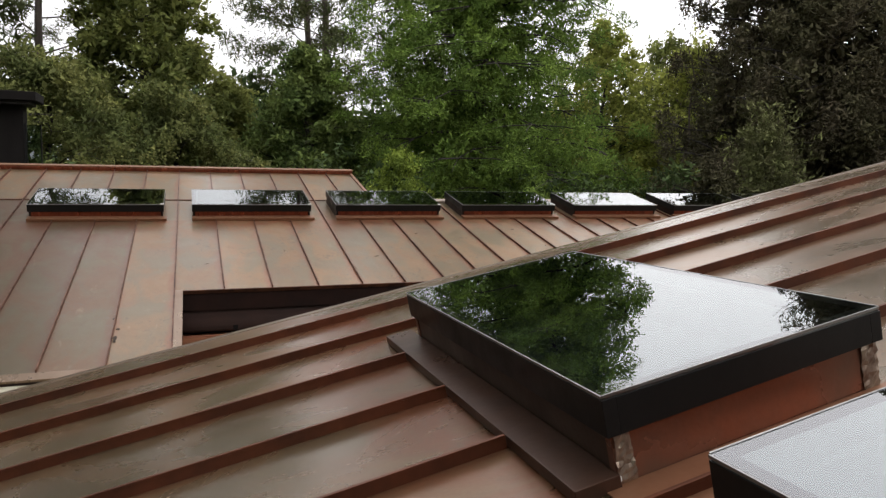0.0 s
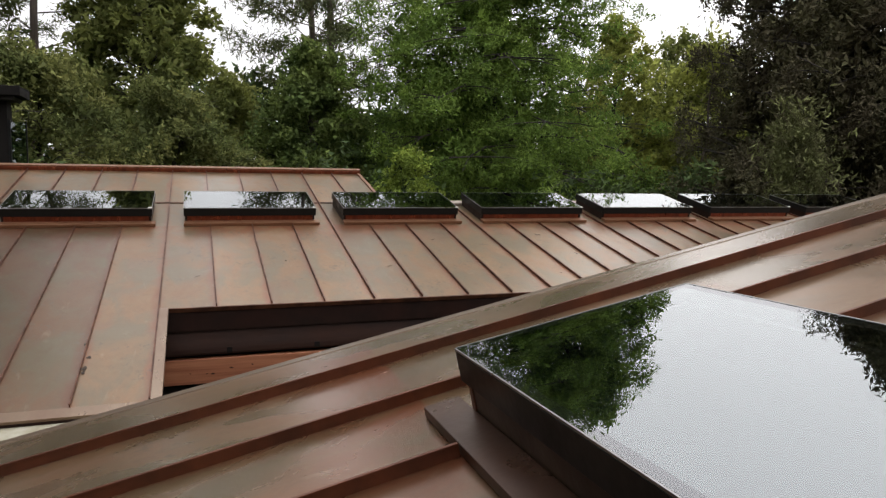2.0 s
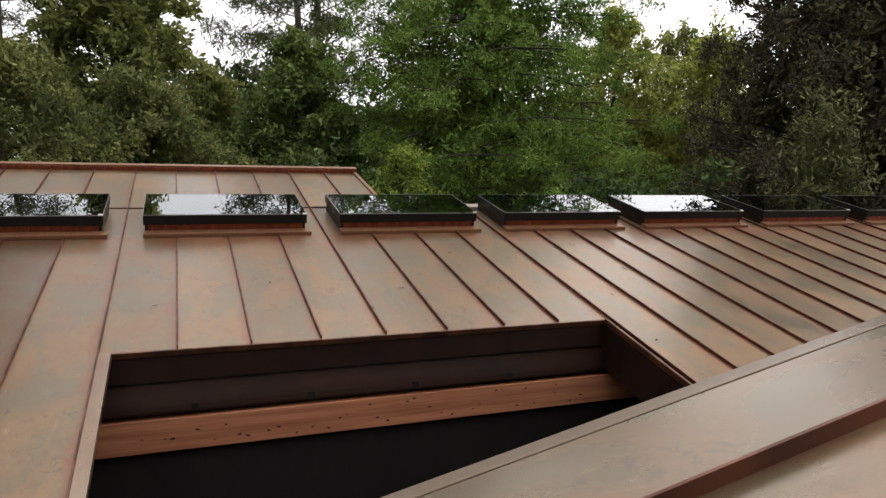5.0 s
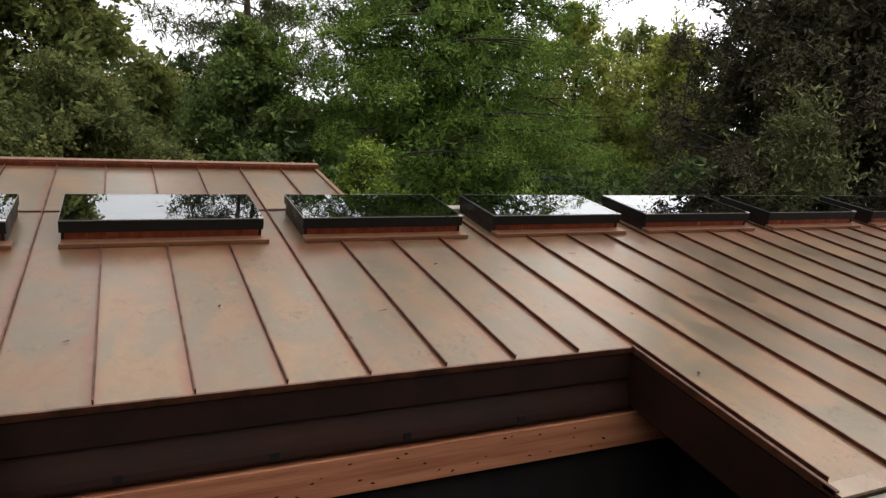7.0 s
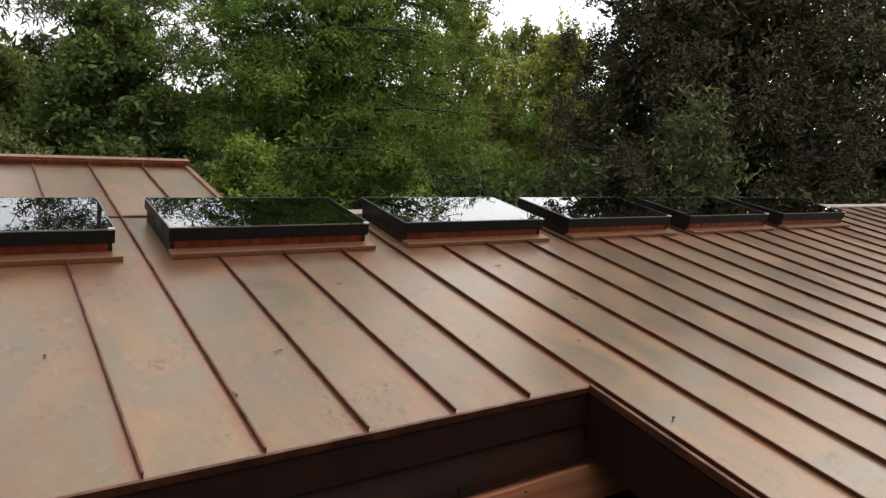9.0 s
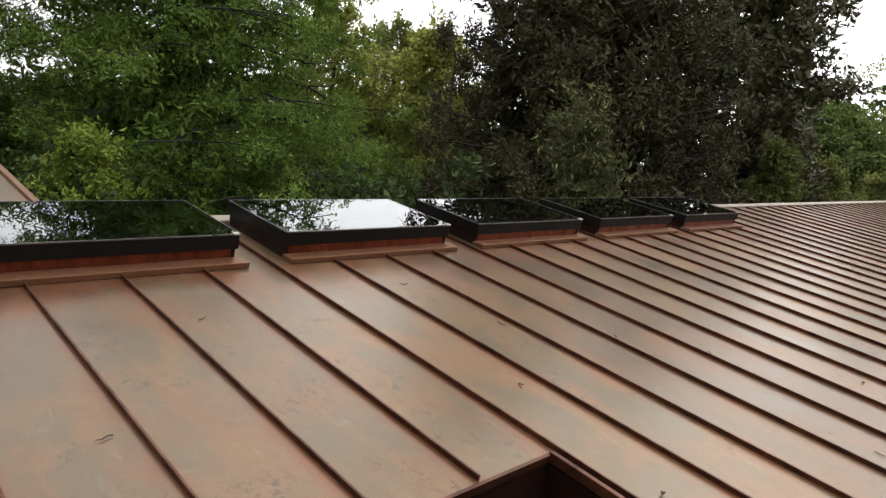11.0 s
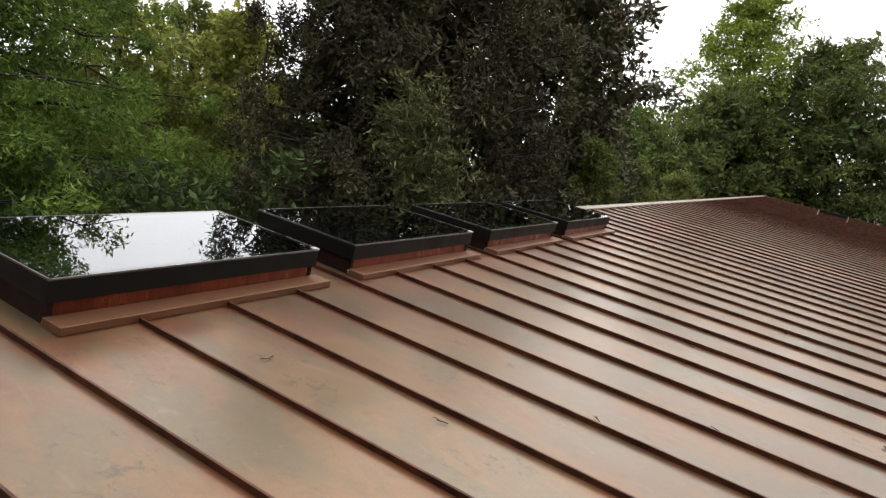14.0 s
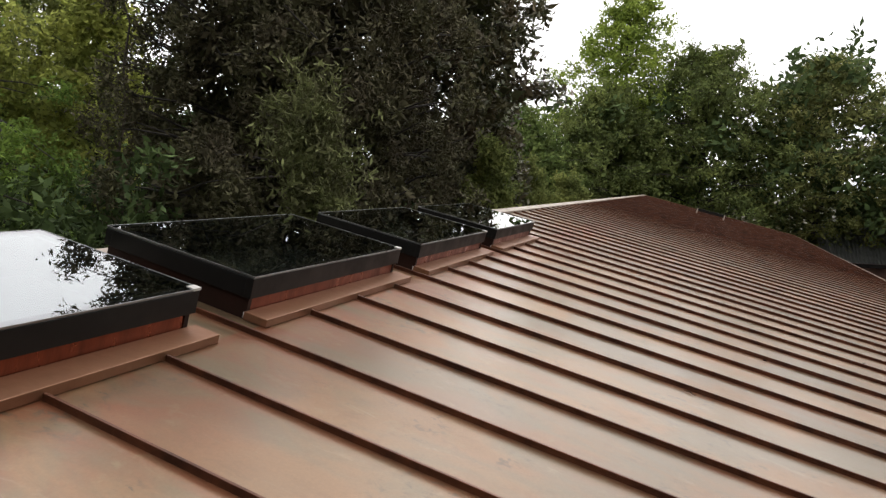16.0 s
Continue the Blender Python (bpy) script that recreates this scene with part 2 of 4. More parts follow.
# lighter copy of the fascia copper: the curve's sheen put into colour
FASCIA = mat("fascia_sheen_copper", (0.05, 0.022, 0.015), rough=0.38, metal=0.35, vary=0.45, scale=3, tint=(0.022, 0.01, 0.007), bump=0.05, stretch=(0.5, 1, 2))
PALE = mat("pale_ridge_metal", (0.36, 0.3, 0.24), rough=0.5, metal=0.3, vary=0.2, scale=5)
BLACK = mat("black_anodised_metal", (0.009, 0.009, 0.0085), rough=0.4, metal=0.0, spec=0.22, vary=0.3, scale=6, bump=0.03)
SILVER = mat("silver_edge", (0.3, 0.3, 0.29), rough=0.35, metal=0.9, vary=0.2)
FOIL = mat("crinkled_patch", (0.3, 0.24, 0.18), rough=0.4, metal=0.6, vary=0.4, scale=30, tint=(0.16, 0.1, 0.07), bump=0.2)
SEALANT = mat("sealant", (0.5, 0.48, 0.44), rough=0.7, vary=0.3, scale=20)
FLAT = mat("grey_lichened_sheet", (0.36, 0.34, 0.27), rough=0.75, vary=0.35, scale=5, tint=(0.22, 0.2, 0.13), bump=0.25)
WOOD = mat("fir_beam_wood", (0.37, 0.15, 0.075), rough=0.5, vary=0.6, scale=3, grain=22, tint=(0.22, 0.07, 0.03), bump=0.2, stretch=(0.3, 8, 8))
SHAFT = mat("blackened_timber", (0.014, 0.01, 0.008), rough=0.7, vary=0.3)
DARK_WALL = mat("near_black_wall", (0.012, 0.01, 0.009), spec=0.15, rough=0.8, vary=0.3, scale=3, bump=0.2, stretch=(1, 1, 0.3))
BARK = mat("bark", (0.042, 0.034, 0.028), rough=0.9, vary=0.45, scale=3, grain=14, bump=0.6, stretch=(1, 1, 0.2))
PINE_BARK = mat("pine_bark", (0.11, 0.085, 0.07), rough=0.9, vary=0.45, scale=3, grain=14, bump=0.6, stretch=(1, 1, 0.2))
TWIG = mat("twig", (0.05, 0.035, 0.025), rough=0.9, vary=0.3)
GRASS = mat("leaf_litter_ground", (0.06, 0.065, 0.03), rough=0.95, vary=0.5, scale=0.6, grain=9, bump=0.5, tint=(0.07, 0.05, 0.03))
ZINC = mat("corrugated_grey_metal", (0.14, 0.145, 0.13), rough=0.55, metal=0.3, vary=0.25, scale=2)
GLASS = bpy.data.materials.new("tinted_glass")
GLASS.use_nodes = True
gp = GLASS.node_tree.nodes["Principled BSDF"]
gp.inputs["Base Color"].default_value = (0.30, 0.38, 0.36, 1)
gp.inputs["Specular Tint"].default_value = (0.93, 0.95, 1.0, 1)
gp.inputs["Roughness"].default_value = 0.0
gp.inputs["IOR"].default_value = 2.2
gp.inputs["Transmission Weight"].default_value = 1.0
LEAF_CYPRESS = leafy("cypress_leaves", (0.2, 0.29, 0.055), (0.125, 0.2, 0.042), trans=0.35)
LEAF_CONIFER = leafy("dark_conifer_needles", (0.1, 0.096, 0.048), (0.075, 0.063, 0.038), trans=0.1, dark=0.6, drift=1.1)
LEAF_TUFT = leafy("young_conifer_needles", (0.15, 0.165, 0.062), (0.1, 0.1, 0.045), trans=0.15, dark=0.6, drift=3.0)
LEAF_OLIVE = leafy("olive_leaves", (0.225, 0.23, 0.075), (0.12, 0.145, 0.05))
LEAF_GREEN = leafy("green_leaves", (0.19, 0.24, 0.066), (0.11, 0.16, 0.05))
LEAF_DEEP = leafy("deep_green_leaves", (0.088, 0.125, 0.042), (0.052, 0.08, 0.03), trans=0.2)
LEAF_LIGHT = leafy("light_green_leaves", (0.26, 0.33, 0.055), (0.17, 0.23, 0.045))
LEAF_PINE = leafy("pine_needles", (0.095, 0.125, 0.046), (0.11, 0.115, 0.046), trans=0.15)
LEAF_DIM = leafy("dim_green_leaves", (0.165, 0.195, 0.058), (0.1, 0.13, 0.042))
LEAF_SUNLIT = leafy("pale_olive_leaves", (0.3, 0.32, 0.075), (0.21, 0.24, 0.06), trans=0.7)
LEAF_SAGE = leafy("greyish_olive_leaves", (0.25, 0.27, 0.08), (0.16, 0.19, 0.06), trans=0.5)
LEAF_MAGNOLIA = leafy("magnolia_leaves", (0.085, 0.1, 0.045), (0.11, 0.085, 0.046), rough=0.4, trans=0.1, spec=0.3)


# ---- building helpers ----
def box(bm, x0, x1, y0, y1, z0, z1, bevel=0.0):
    vs = [bm.verts.new((x, y, z)) for z in (z0, z1) for y in (y0, y1) for x in (x0, x1)]
    fs = [bm.faces.new([vs[i] for i in f]) for f in ((0, 2, 3, 1), (4, 5, 7, 6), (0, 1, 5, 4), (2, 6, 7, 3), (0, 4, 6, 2), (1, 3, 7, 5))]
    if bevel:
        es = list({e for f in fs for e in f.edges})
        bmesh.ops.bevel(bm, geom=es, offset=bevel, segments=2, affect="EDGES", profile=0.5)
    return bm


def part(name, bm, material, parent=None, label="", at=None):
    me = bpy.data.meshes.new(name)
    bm.to_mesh(me)
    bm.free()
    me.materials.append(material)
    ob = new(name, me)
    if parent:
        ob.parent = parent
    if at is not None:
        ob.matrix_basis = at
    if label:
        ob["label"] = label
    return ob


def boxpart(name, dims, material, parent=None, label="", bevel=0.0, at=None):
    return part(name, box(bmesh.new(), *dims, bevel), material, parent, label, at)


def empty(name, m):
    e = new(name)
    e.empty_display_size = 0.2
    e.matrix_basis = m
    return e


# ---- roof planes ----
P = 0.405          # width of a copper pan
S, NS = 0.2557, 0.2187
K, NK = math.hypot(1, S), math.hypot(1, NS)
MAIN = Matrix(((1, 0, 0, 0), (0, 1 / K, -S / K, 0), (0, S / K, 1 / K, 4.165), (0, 0, 0, 1)))
NEAR = Matrix(((0, 1 / NK, -NS / NK, 0), (-1, 0, 0, 0), (0, NS / NK, 1 / NK, 4.6457), (0, 0, 0, 1)))
NEAR = Matrix.Translation((0, -4, 0)) @ Matrix.Rotation(-0.0145, 4, "Z") @ Matrix.Translation((0, 4, 0)) @ NEAR

EAVE, EAVE_FAR, RIDGE, HIGH = -1.35, -3.3, 2.84, 4.35
X_LEFT, X_STEP, X_END = -3.78, 0.78, 32.6
X_WING = 15 * P    # past the wing the eaves reach lower
NOTCH_L, NOTCH_R = -1.552, 1.574


def pan(parent, x0, x1, y0, y1, sheet, name="roof_panel"):
    """One flat pan of sheet copper about its own middle, so that its stains follow its seams."""
    w = (x1 - x0) / 2
    bm = bmesh.new()
    box(bm, -w + 0.0015, w - 0.0015, y0, y1, -0.012, 0.0)
    return part(name, bm, sheet, parent, at=Matrix.Translation(((x0 + x1) / 2, 0, random.uniform(-0.0008, 0.0008))))


def seam_line(parent, x, y0, y1, lean=0.0, h=0.021, metal=None):
    """A folded standing seam: a thin upright rib with a thicker lock on its top and a closed lower end."""
    bm = bmesh.new()
    box(bm, -0.003, 0.003, y0, y1, 0.0, h - 0.007)
    box(bm, -0.005, 0.0045, y0, y1, h - 0.007, h, 0.001)
    return part("standing_seam", bm, metal or SEAM, parent, at=Matrix.Translation((x, 0, 0)) @ pose(0, 0, 0, 0, lean, 0))


def roof_setting(name, m, label):
    e = empty(name, m)
    return tagged(e, label, "roof", kind="structure")


# ---- skylight ----
def skylight(m, label, lift=0.0, side=None, front=None, tray=None, ends=(0.0, 0.03)):
    """A long low skylight: copper curb with an apron, black metal frame, tinted glass; local y is up the slope, origin at its front middle."""
    s = empty("skylight", m)
    w, d = 0.655, 0.69
    # timber shaft under the glass; its near-black colour stands for the unlit well
    bm = bmesh.new()
    for a in ((-w + 0.05, w - 0.05, 0.04, 0.055), (-w + 0.05, w - 0.05, d - 0.055, d - 0.04)):
        box(bm, *a, 0.004, 0.14)
    for a in ((-w + 0.05, -w + 0.065), (w - 0.065, w - 0.05)):
        box(bm, *a, 0.055, d - 0.055, 0.004, 0.14)
    box(bm, -w + 0.065, w - 0.065, 0.055, d - 0.055, 0.004, 0.008)
    part("shaft_lining", bm, SHAFT, s, "timber lining below the glass, blackened to stand for the unlit well")
    # copper curb, four sheets; faces turned from the light carry their shade as colour
    boxpart("curb_front", (-w + 0.02, w - 0.02, 0.016, 0.036, 0.0, 0.09 + lift), front or RED, s, "brown copper curb, darkened for its shaded side" if front else "streaked red copper curb", 0.002)
    boxpart("curb_back", (-w + 0.02, w - 0.02, d - 0.036, d - 0.016, 0.0, 0.09 + lift), RED, s)
    boxpart("curb_side", (-w + 0.012, -w + 0.032, 0.012, d - 0.012, 0.0, 0.085 + lift), side or SHADED_COPPER, s)
    boxpart("curb_side", (w - 0.032, w - 0.012, 0.012, d - 0.012, 0.0, 0.085 + lift), side or SHADED_COPPER, s)
    # apron: a shallow tray below the front curb, wider than the frame
    bm = bmesh.new()
    box(bm, -w - ends[0], w + ends[1], -0.085, 0.014, 0.002, 0.032, 0.002)
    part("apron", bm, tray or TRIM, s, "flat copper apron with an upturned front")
    # frame: four mitred bars
    t, z0, z1 = 0.03, 0.082 + lift, 0.157 + lift
    boxpart("frame_front", (-w, w, 0.0, t, z0, z1), BLACK, s, "", 0.001)
    boxpart("frame_back", (-w, w, d - t, d, z0, z1 - 0.01), BLACK, s, "", 0.001)
    for x in (-w, w - t):
        bm = bmesh.new()
        box(bm, x, x + t, t, d - t, z0, z1, 0.001)
        for v in bm.verts:
            v.co.z -= 0.01 * v.co.y / d if v.co.z > z0 + 0.03 else 0
        part("frame_side", bm, BLACK, s)
    bm = bmesh.new()
    box(bm, -w + 0.002, w - 0.002, 0.003, d - 0.003, z1 - 0.004, z1 + 0.008)
    for v in bm.verts:
        v.co.z += 0.0015 - 0.01 * v.co.y / d
    part("glass_pane", bm, GLASS, s, "dark tinted reflecting glass").visible_shadow = False
    # bright edge along the pane's front
    boxpart("edge_strip", (-w + 0.002, w - 0.002, -0.001, 0.0025, z1 + 0.004, z1 + 0.0095), SILVER, s, "thin silvery pane edge")
    # side and back strips are added to draw the glint on the pane's edges
    for x in (-w - 0.001, w - 0.0025):
        bm = box(bmesh.new(), x, x + 0.0035, 0.003, d - 0.003, z1 + 0.004, z1 + 0.0095)
        for v in bm.verts:
            v.co.z += 0.0012 - 0.01 * v.co.y / d
        part("edge_strip", bm, SILVER, s)
    boxpart("edge_strip", (-w + 0.003, w - 0.003, d - 0.003, d + 0.0005, z1 - 0.006, z1 + 0.0005), SILVER, s)
    if ends[0]:
        boxpart("side_flashing", (w - 0.01, w + 0.27, -0.02, d + 0.04, 0.002, 0.007), TRIM, s, "orange-brown copper flashing between the skylights", 0.001)
        for cy, cx in ((0.012, w - 0.012), (d - 0.012, w - 0.012)):
            bm = bmesh.new()
            bmesh.ops.create_grid(bm, x_segments=5, y_segments=12, size=0.5)
            for v in bm.verts:
                u, h = v.co.x, v.co.y + 0.5
                off = 0.006 * noise.noise(Vector((u * 9, h * 14, cy * 30)))
                v.co = Vector((cx + 0.004 + off, cy + 0.022 + 0.045 * u * (1 - 0.3 * h) if cy < 0.1 else cy - 0.022 + 0.045 * u, 0.008 + h * (0.08 + lift)))
            bmesh.ops.solidify(bm, geom=list(bm.faces), thickness=0.002)
            part("corner_patch", bm, FOIL, s, "crinkled dull metal patch at the corner")
    else:
        boxpart("corner_cap", (w - 0.034, w + 0.002, -0.003, 0.028, z1 + 0.002, z1 + 0.0125), SEALANT, s, "small pale corner cap", 0.002)
    for x in (-w + 0.016, w - 0.016):
        bm = bmesh.new()
        bmesh.ops.create_icosphere(bm, subdivisions=2, radius=0.014)
        for v in bm.verts:
            v.co += Vector((0, 0, 0.016)) + v.normal * noise.noise(v.co * 90 + Vector((x, 0, 0))) * 0.006
            v.co.z = max(0.003, v.co.z)
            v.co.x += x
            v.co.y += 0.012
        part("sealant_dab", bm, SEALANT, s, "dab of pale sealant at the corner")
    return tagged(s, label, "skylight", "roof skylights")


# ---- large structure: main copper roof ----
roof = roof_setting("roof_main", MAIN, "weathered brown standing seam copper roof")
SKY_C = [0.789 + 1.6 * k for k in range(-2, 5)]
SKY_Y = 2.075
ks = range(int(math.floor(X_LEFT / P)), int(math.ceil(X_END / P)))
for k in ks:
    x0, x1 = max(k * P, X_LEFT), min((k + 1) * P, X_END)
    if x1 - x0 < 0.02:
        continue
    eave = EAVE_FAR if x0 > X_WING - 0.01 else EAVE
    if NOTCH_L < (x0 + x1) / 2 < NOTCH_R:
        pan(roof, x0, x1, 0.0, RIDGE, COPPER)
    else:
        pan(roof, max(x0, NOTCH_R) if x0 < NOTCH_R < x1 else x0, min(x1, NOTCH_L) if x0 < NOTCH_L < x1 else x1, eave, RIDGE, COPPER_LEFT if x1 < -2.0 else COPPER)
        if x0 < NOTCH_L < x1:
            pan(roof, NOTCH_L, x1, 0.0, RIDGE, COPPER)
        if x0 < NOTCH_R < x1:
            pan(roof, x0, NOTCH_R, 0.0, RIDGE, COPPER)
    if x0 < X_STEP - 0.05:
        pan(roof, x0, min(x1, X_STEP), RIDGE + 0.004, HIGH, COPPER)
for k in ks:
    x = k * P
    if not X_LEFT + 0.1 < x < X_END - 0.1:
        continue
    eave = EAVE_FAR if x > X_WING + 0.01 else EAVE
    low = 0.012 if NOTCH_L + 0.02 < x < NOTCH_R - 0.02 else eave + 0.075
    top = HIGH - 0.03 if x < X_STEP - 0.1 else RIDGE - 0.05
    under = any(abs(x - c) < 0.64 for c in SKY_C)
    lean = random.uniform(-4, 4)
    if under:
        seam_line(roof, x, low, SKY_Y - 0.087, lean)
        seam_line(roof, x, SKY_Y + 0.692, top, lean)
    else:
        seam_line(roof, x, low, top, lean)
# trims
boxpart("cross_joint", (X_LEFT, X_STEP, RIDGE - 0.012, RIDGE + 0.02, 0.001, 0.009), SEAM, roof, "folded cross joint")
boxpart("ridge_cap", (X_LEFT - 0.02, X_STEP + 0.03, HIGH - 0.05, HIGH + 0.03, -0.06, 0.05), RED, roof, "raised copper ridge cap", 0.012)
boxpart("ridge_trim", (X_LEFT - 0.02, X_STEP + 0.03, HIGH - 0.055, HIGH + 0.035, 0.05, 0.062), TRIM, roof, "", 0.003)
boxpart("ridge_flashing", (X_STEP + 0.02, X_END, RIDGE - 0.1, RIDGE + 0.02, -0.02, 0.03), PALE, roof, "pale metal ridge flashing", 0.006)
boxpart("rake_trim", (X_STEP - 0.02, X_STEP + 0.02, RIDGE + 0.02, HIGH - 0.05, -0.16, 0.02), TRIM, roof, "", 0.004)
boxpart("rake_trim", (X_LEFT - 0.03, X_LEFT + 0.02, EAVE, HIGH - 0.05, -0.16, 0.02), TRIM, roof, "", 0.004)
boxpart("rake_trim", (X_END - 0.02, X_END + 0.03, EAVE_FAR, RIDGE - 0.02, -0.16, 0.02), TRIM, roof, "", 0.004)
for a, b, low in ((X_LEFT, NOTCH_L, EAVE), (NOTCH_R, X_WING, EAVE), (X_WING, X_END, EAVE_FAR)):
    boxpart("eave_flashing", (a, b, low - 0.03, low + 0.065, -0.012, 0.006), EDGE, roof, "flat eave flashing", 0.002)
    boxpart("eave_fascia", (a, b, low - 0.03, low - 0.018, -0.2, -0.014), SHADED_COPPER, roof)
# edges of the notch
boxpart("notch_edge", (NOTCH_L, NOTCH_R, -0.012, 0.004, -0.03, 0.004), SEAM, roof, "", 0.002)
boxpart("notch_curb", (NOTCH_L - 0.066, NOTCH_L, EAVE, 0.0, -0.03, 0.012), EDGE, roof, "copper edge strip of the notch", 0.003)
boxpart("notch_curb", (NOTCH_R, NOTCH_R + 0.022, EAVE, 0.0, -0.03, 0.012), SEAM, roof, "", 0.003)

# ---- the notch's walls ----
notch = tagged(empty("wall_notch", pose(0, 0, 0)), "copper-clad walls of the notch in the eaves, darkened for shade", "wall", kind="structure")
# fascia copper carries the recess's shade as a darker colour
boxpart("fascia_upper", (NOTCH_L - 0.4, NOTCH_R, 0.005, 0.03, 3.985, 4.15), SHADED_COPPER, notch, "", 0.003)
# the lower sheet bulges out softly towards its foot
bm = bmesh.new()
prof = [(0.03, 3.992), (0.026, 3.96), (0.02, 3.92), (0.013, 3.88), (0.008, 3.845), (0.006, 3.815), (0.012, 3.8), (0.05, 3.8), (0.05, 3.992)]
ring = [[bm.verts.new((x, py, pz)) for py, pz in prof] for x in (NOTCH_L - 0.4, NOTCH_R)]
for i in range(len(prof)):
    j = (i + 1) % len(prof)
    bm.faces.new((ring[0][i], ring[0][j], ring[1][j], ring[1][i]))
bm.faces.new(ring[0][::-1])
bm.faces.new(ring[1])
bmesh.ops.recalc_face_normals(bm, faces=list(bm.faces))
part("fascia_lower", bm, FASCIA, notch, "softly curved copper sheet, lighter brown for its sheen")
for i in range(4):
    boxpart("clip", (-1.15 + 0.66 * i, -1.11 + 0.66 * i, 0.0, 0.02, 3.808, 3.85), DARK_WALL, notch, "small dark clip")
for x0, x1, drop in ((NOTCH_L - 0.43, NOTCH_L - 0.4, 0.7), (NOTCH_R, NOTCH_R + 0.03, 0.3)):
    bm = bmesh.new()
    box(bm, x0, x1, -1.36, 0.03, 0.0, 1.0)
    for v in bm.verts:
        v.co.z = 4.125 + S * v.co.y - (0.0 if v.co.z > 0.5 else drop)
    part("fascia_side", bm, SHADED_COPPER, notch)
boxpart("beam", (NOTCH_L - 0.398, NOTCH_R + 0.45, 0.0, 0.09, 3.585, 3.772), WOOD, notch, "reddish fir beam with knots", 0.004)
# near-black walls paint in the darkness of the notch's depth
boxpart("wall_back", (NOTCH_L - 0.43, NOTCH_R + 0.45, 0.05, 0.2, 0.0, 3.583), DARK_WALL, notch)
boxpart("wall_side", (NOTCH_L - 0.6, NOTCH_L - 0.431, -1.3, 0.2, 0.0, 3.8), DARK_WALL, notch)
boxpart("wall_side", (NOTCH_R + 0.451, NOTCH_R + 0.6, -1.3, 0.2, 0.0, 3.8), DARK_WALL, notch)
# knots borrow the near-black brown as their own dark colour
kn = random.Random(31)
for i in range(34):
    kr = kn.uniform(0.003, 0.006)
    bm = bmesh.new()
    bmesh.ops.create_circle(bm, cap_ends=True, radius=kr, segments=12)
    for v in bm.verts:
        v.co.x *= kn.uniform(1.5, 3.5)
    part("knot", bm, SHADED_COPPER, notch, at=pose(NOTCH_L + 0.1 + 2.9 * (i + kn.random()) / 34, -0.0015, kn.uniform(3.61, 3.75), 90, kn.uniform(-25, 25), 0))

# ---- house walls below the roofs ----
wall = tagged(empty("wall_house", pose(0, 0, 0)), "dark stained walls below the copper roofs", "wall", kind="structure")
for d in ((X_LEFT + 0.1, NOTCH_L - 0.6, -1.15, -0.95, 0, 3.72), (NOTCH_R + 0.6, X_END - 0.3, -1.2, -1.0, 0, 3.72)):
    boxpart("wall_front", d, DARK_WALL, wall)
boxpart("wall_rear", (X_STEP, X_END - 0.3, 2.7, 2.9, 0, 4.8), DARK_WALL, wall)
boxpart("wall_rear", (X_LEFT + 0.1, X_STEP - 0.05, 4.3, 4.5, 0, 5.2), DARK_WALL, wall)
boxpart("wall_end", (X_STEP - 0.25, X_STEP - 0.05, 2.9, 4.3, 0, 4.8), DARK_WALL, wall)

# ---- near wing ----
NEDGE, NTOP, NLOW, NBACK = 2.868, 5.5, -6.0, 11.5
near = roof_setting("roof_near", NEAR, "brown standing seam copper roof of the nearer wing")
NSEAM = [3.215 + 0.413 * i for i in range(20)]
edges = [NEDGE + 0.02] + NSEAM + [NBACK]
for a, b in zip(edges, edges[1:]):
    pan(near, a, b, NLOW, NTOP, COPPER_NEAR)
NSKY = [4.527, 6.127]
NSKY_Y = -0.726
for x in NSEAM:
    lean = random.uniform(-3, 3)
    if any(abs(x - c) < 0.64 for c in NSKY):
        seam_line(near, x, NLOW + 0.02, NSKY_Y - 0.087, lean, 0.034, SEAM_NEAR)
        seam_line(near, x, NSKY_Y + 0.692, NTOP - 0.05, lean, 0.034, SEAM_NEAR)
    else:
        seam_line(near, x, NLOW + 0.02, NTOP - 0.05, lean, 0.034, SEAM_NEAR)
boxpart("rake_cap", (NEDGE - 0.03, NEDGE + 0.019, NLOW, NTOP, -0.012, 0.003), EDGE_NEAR, near, "folded copper edge cap", 0.003)
boxpart("rake_fascia", (NEDGE - 0.03, NEDGE - 0.015, NLOW, NTOP, -0.26, -0.014), SHADED_COPPER, near)
boxpart("ridge_cap", (NEDGE - 0.03, NBACK, NTOP - 0.06, NTOP + 0.06, -0.03, 0.04), TRIM, near, "", 0.008)
tagged(boxpart("wall_wing", (-5.8, 5.0, -11.4, -3.2, 0.0, 3.35), DARK_WALL), "dark stained wall of the nearer wing", "wall", kind="structure")
tagged(boxpart("wall_wing_rear", (4.6, 5.0, -11.4, -3.2, 3.35, 5.3), DARK_WALL), "dark stained wall of the nearer wing", "wall", kind="structure")

# ---- flat ledge between the roofs ----
for i, (a, b) in enumerate(((-7.0, NOTCH_L - 0.03), (NOTCH_R + 0.03, 5.2))):
    bm = box(bmesh.new(), a, b, -3.15, -1.22, 3.70, 3.795)
    tagged(part("ledge_%d" % (i + 1), bm, FLAT), "flat grey lichened gutter ledge between the roofs", "ledge", kind="structure")

# ---- ground ----
bm = bmesh.new()
bmesh.ops.create_grid(bm, x_segments=90, y_segments=90, size=600)
for v in bm.verts:
    r = max(abs(v.co.x), abs(v.co.y)) / 600
    v.co *= max(r, 0.02) ** 1.2
    if v.co.length > 45:
        v.co.z = noise.noise(v.co * 0.02) * 1.0
    v.co.z -= 0.02
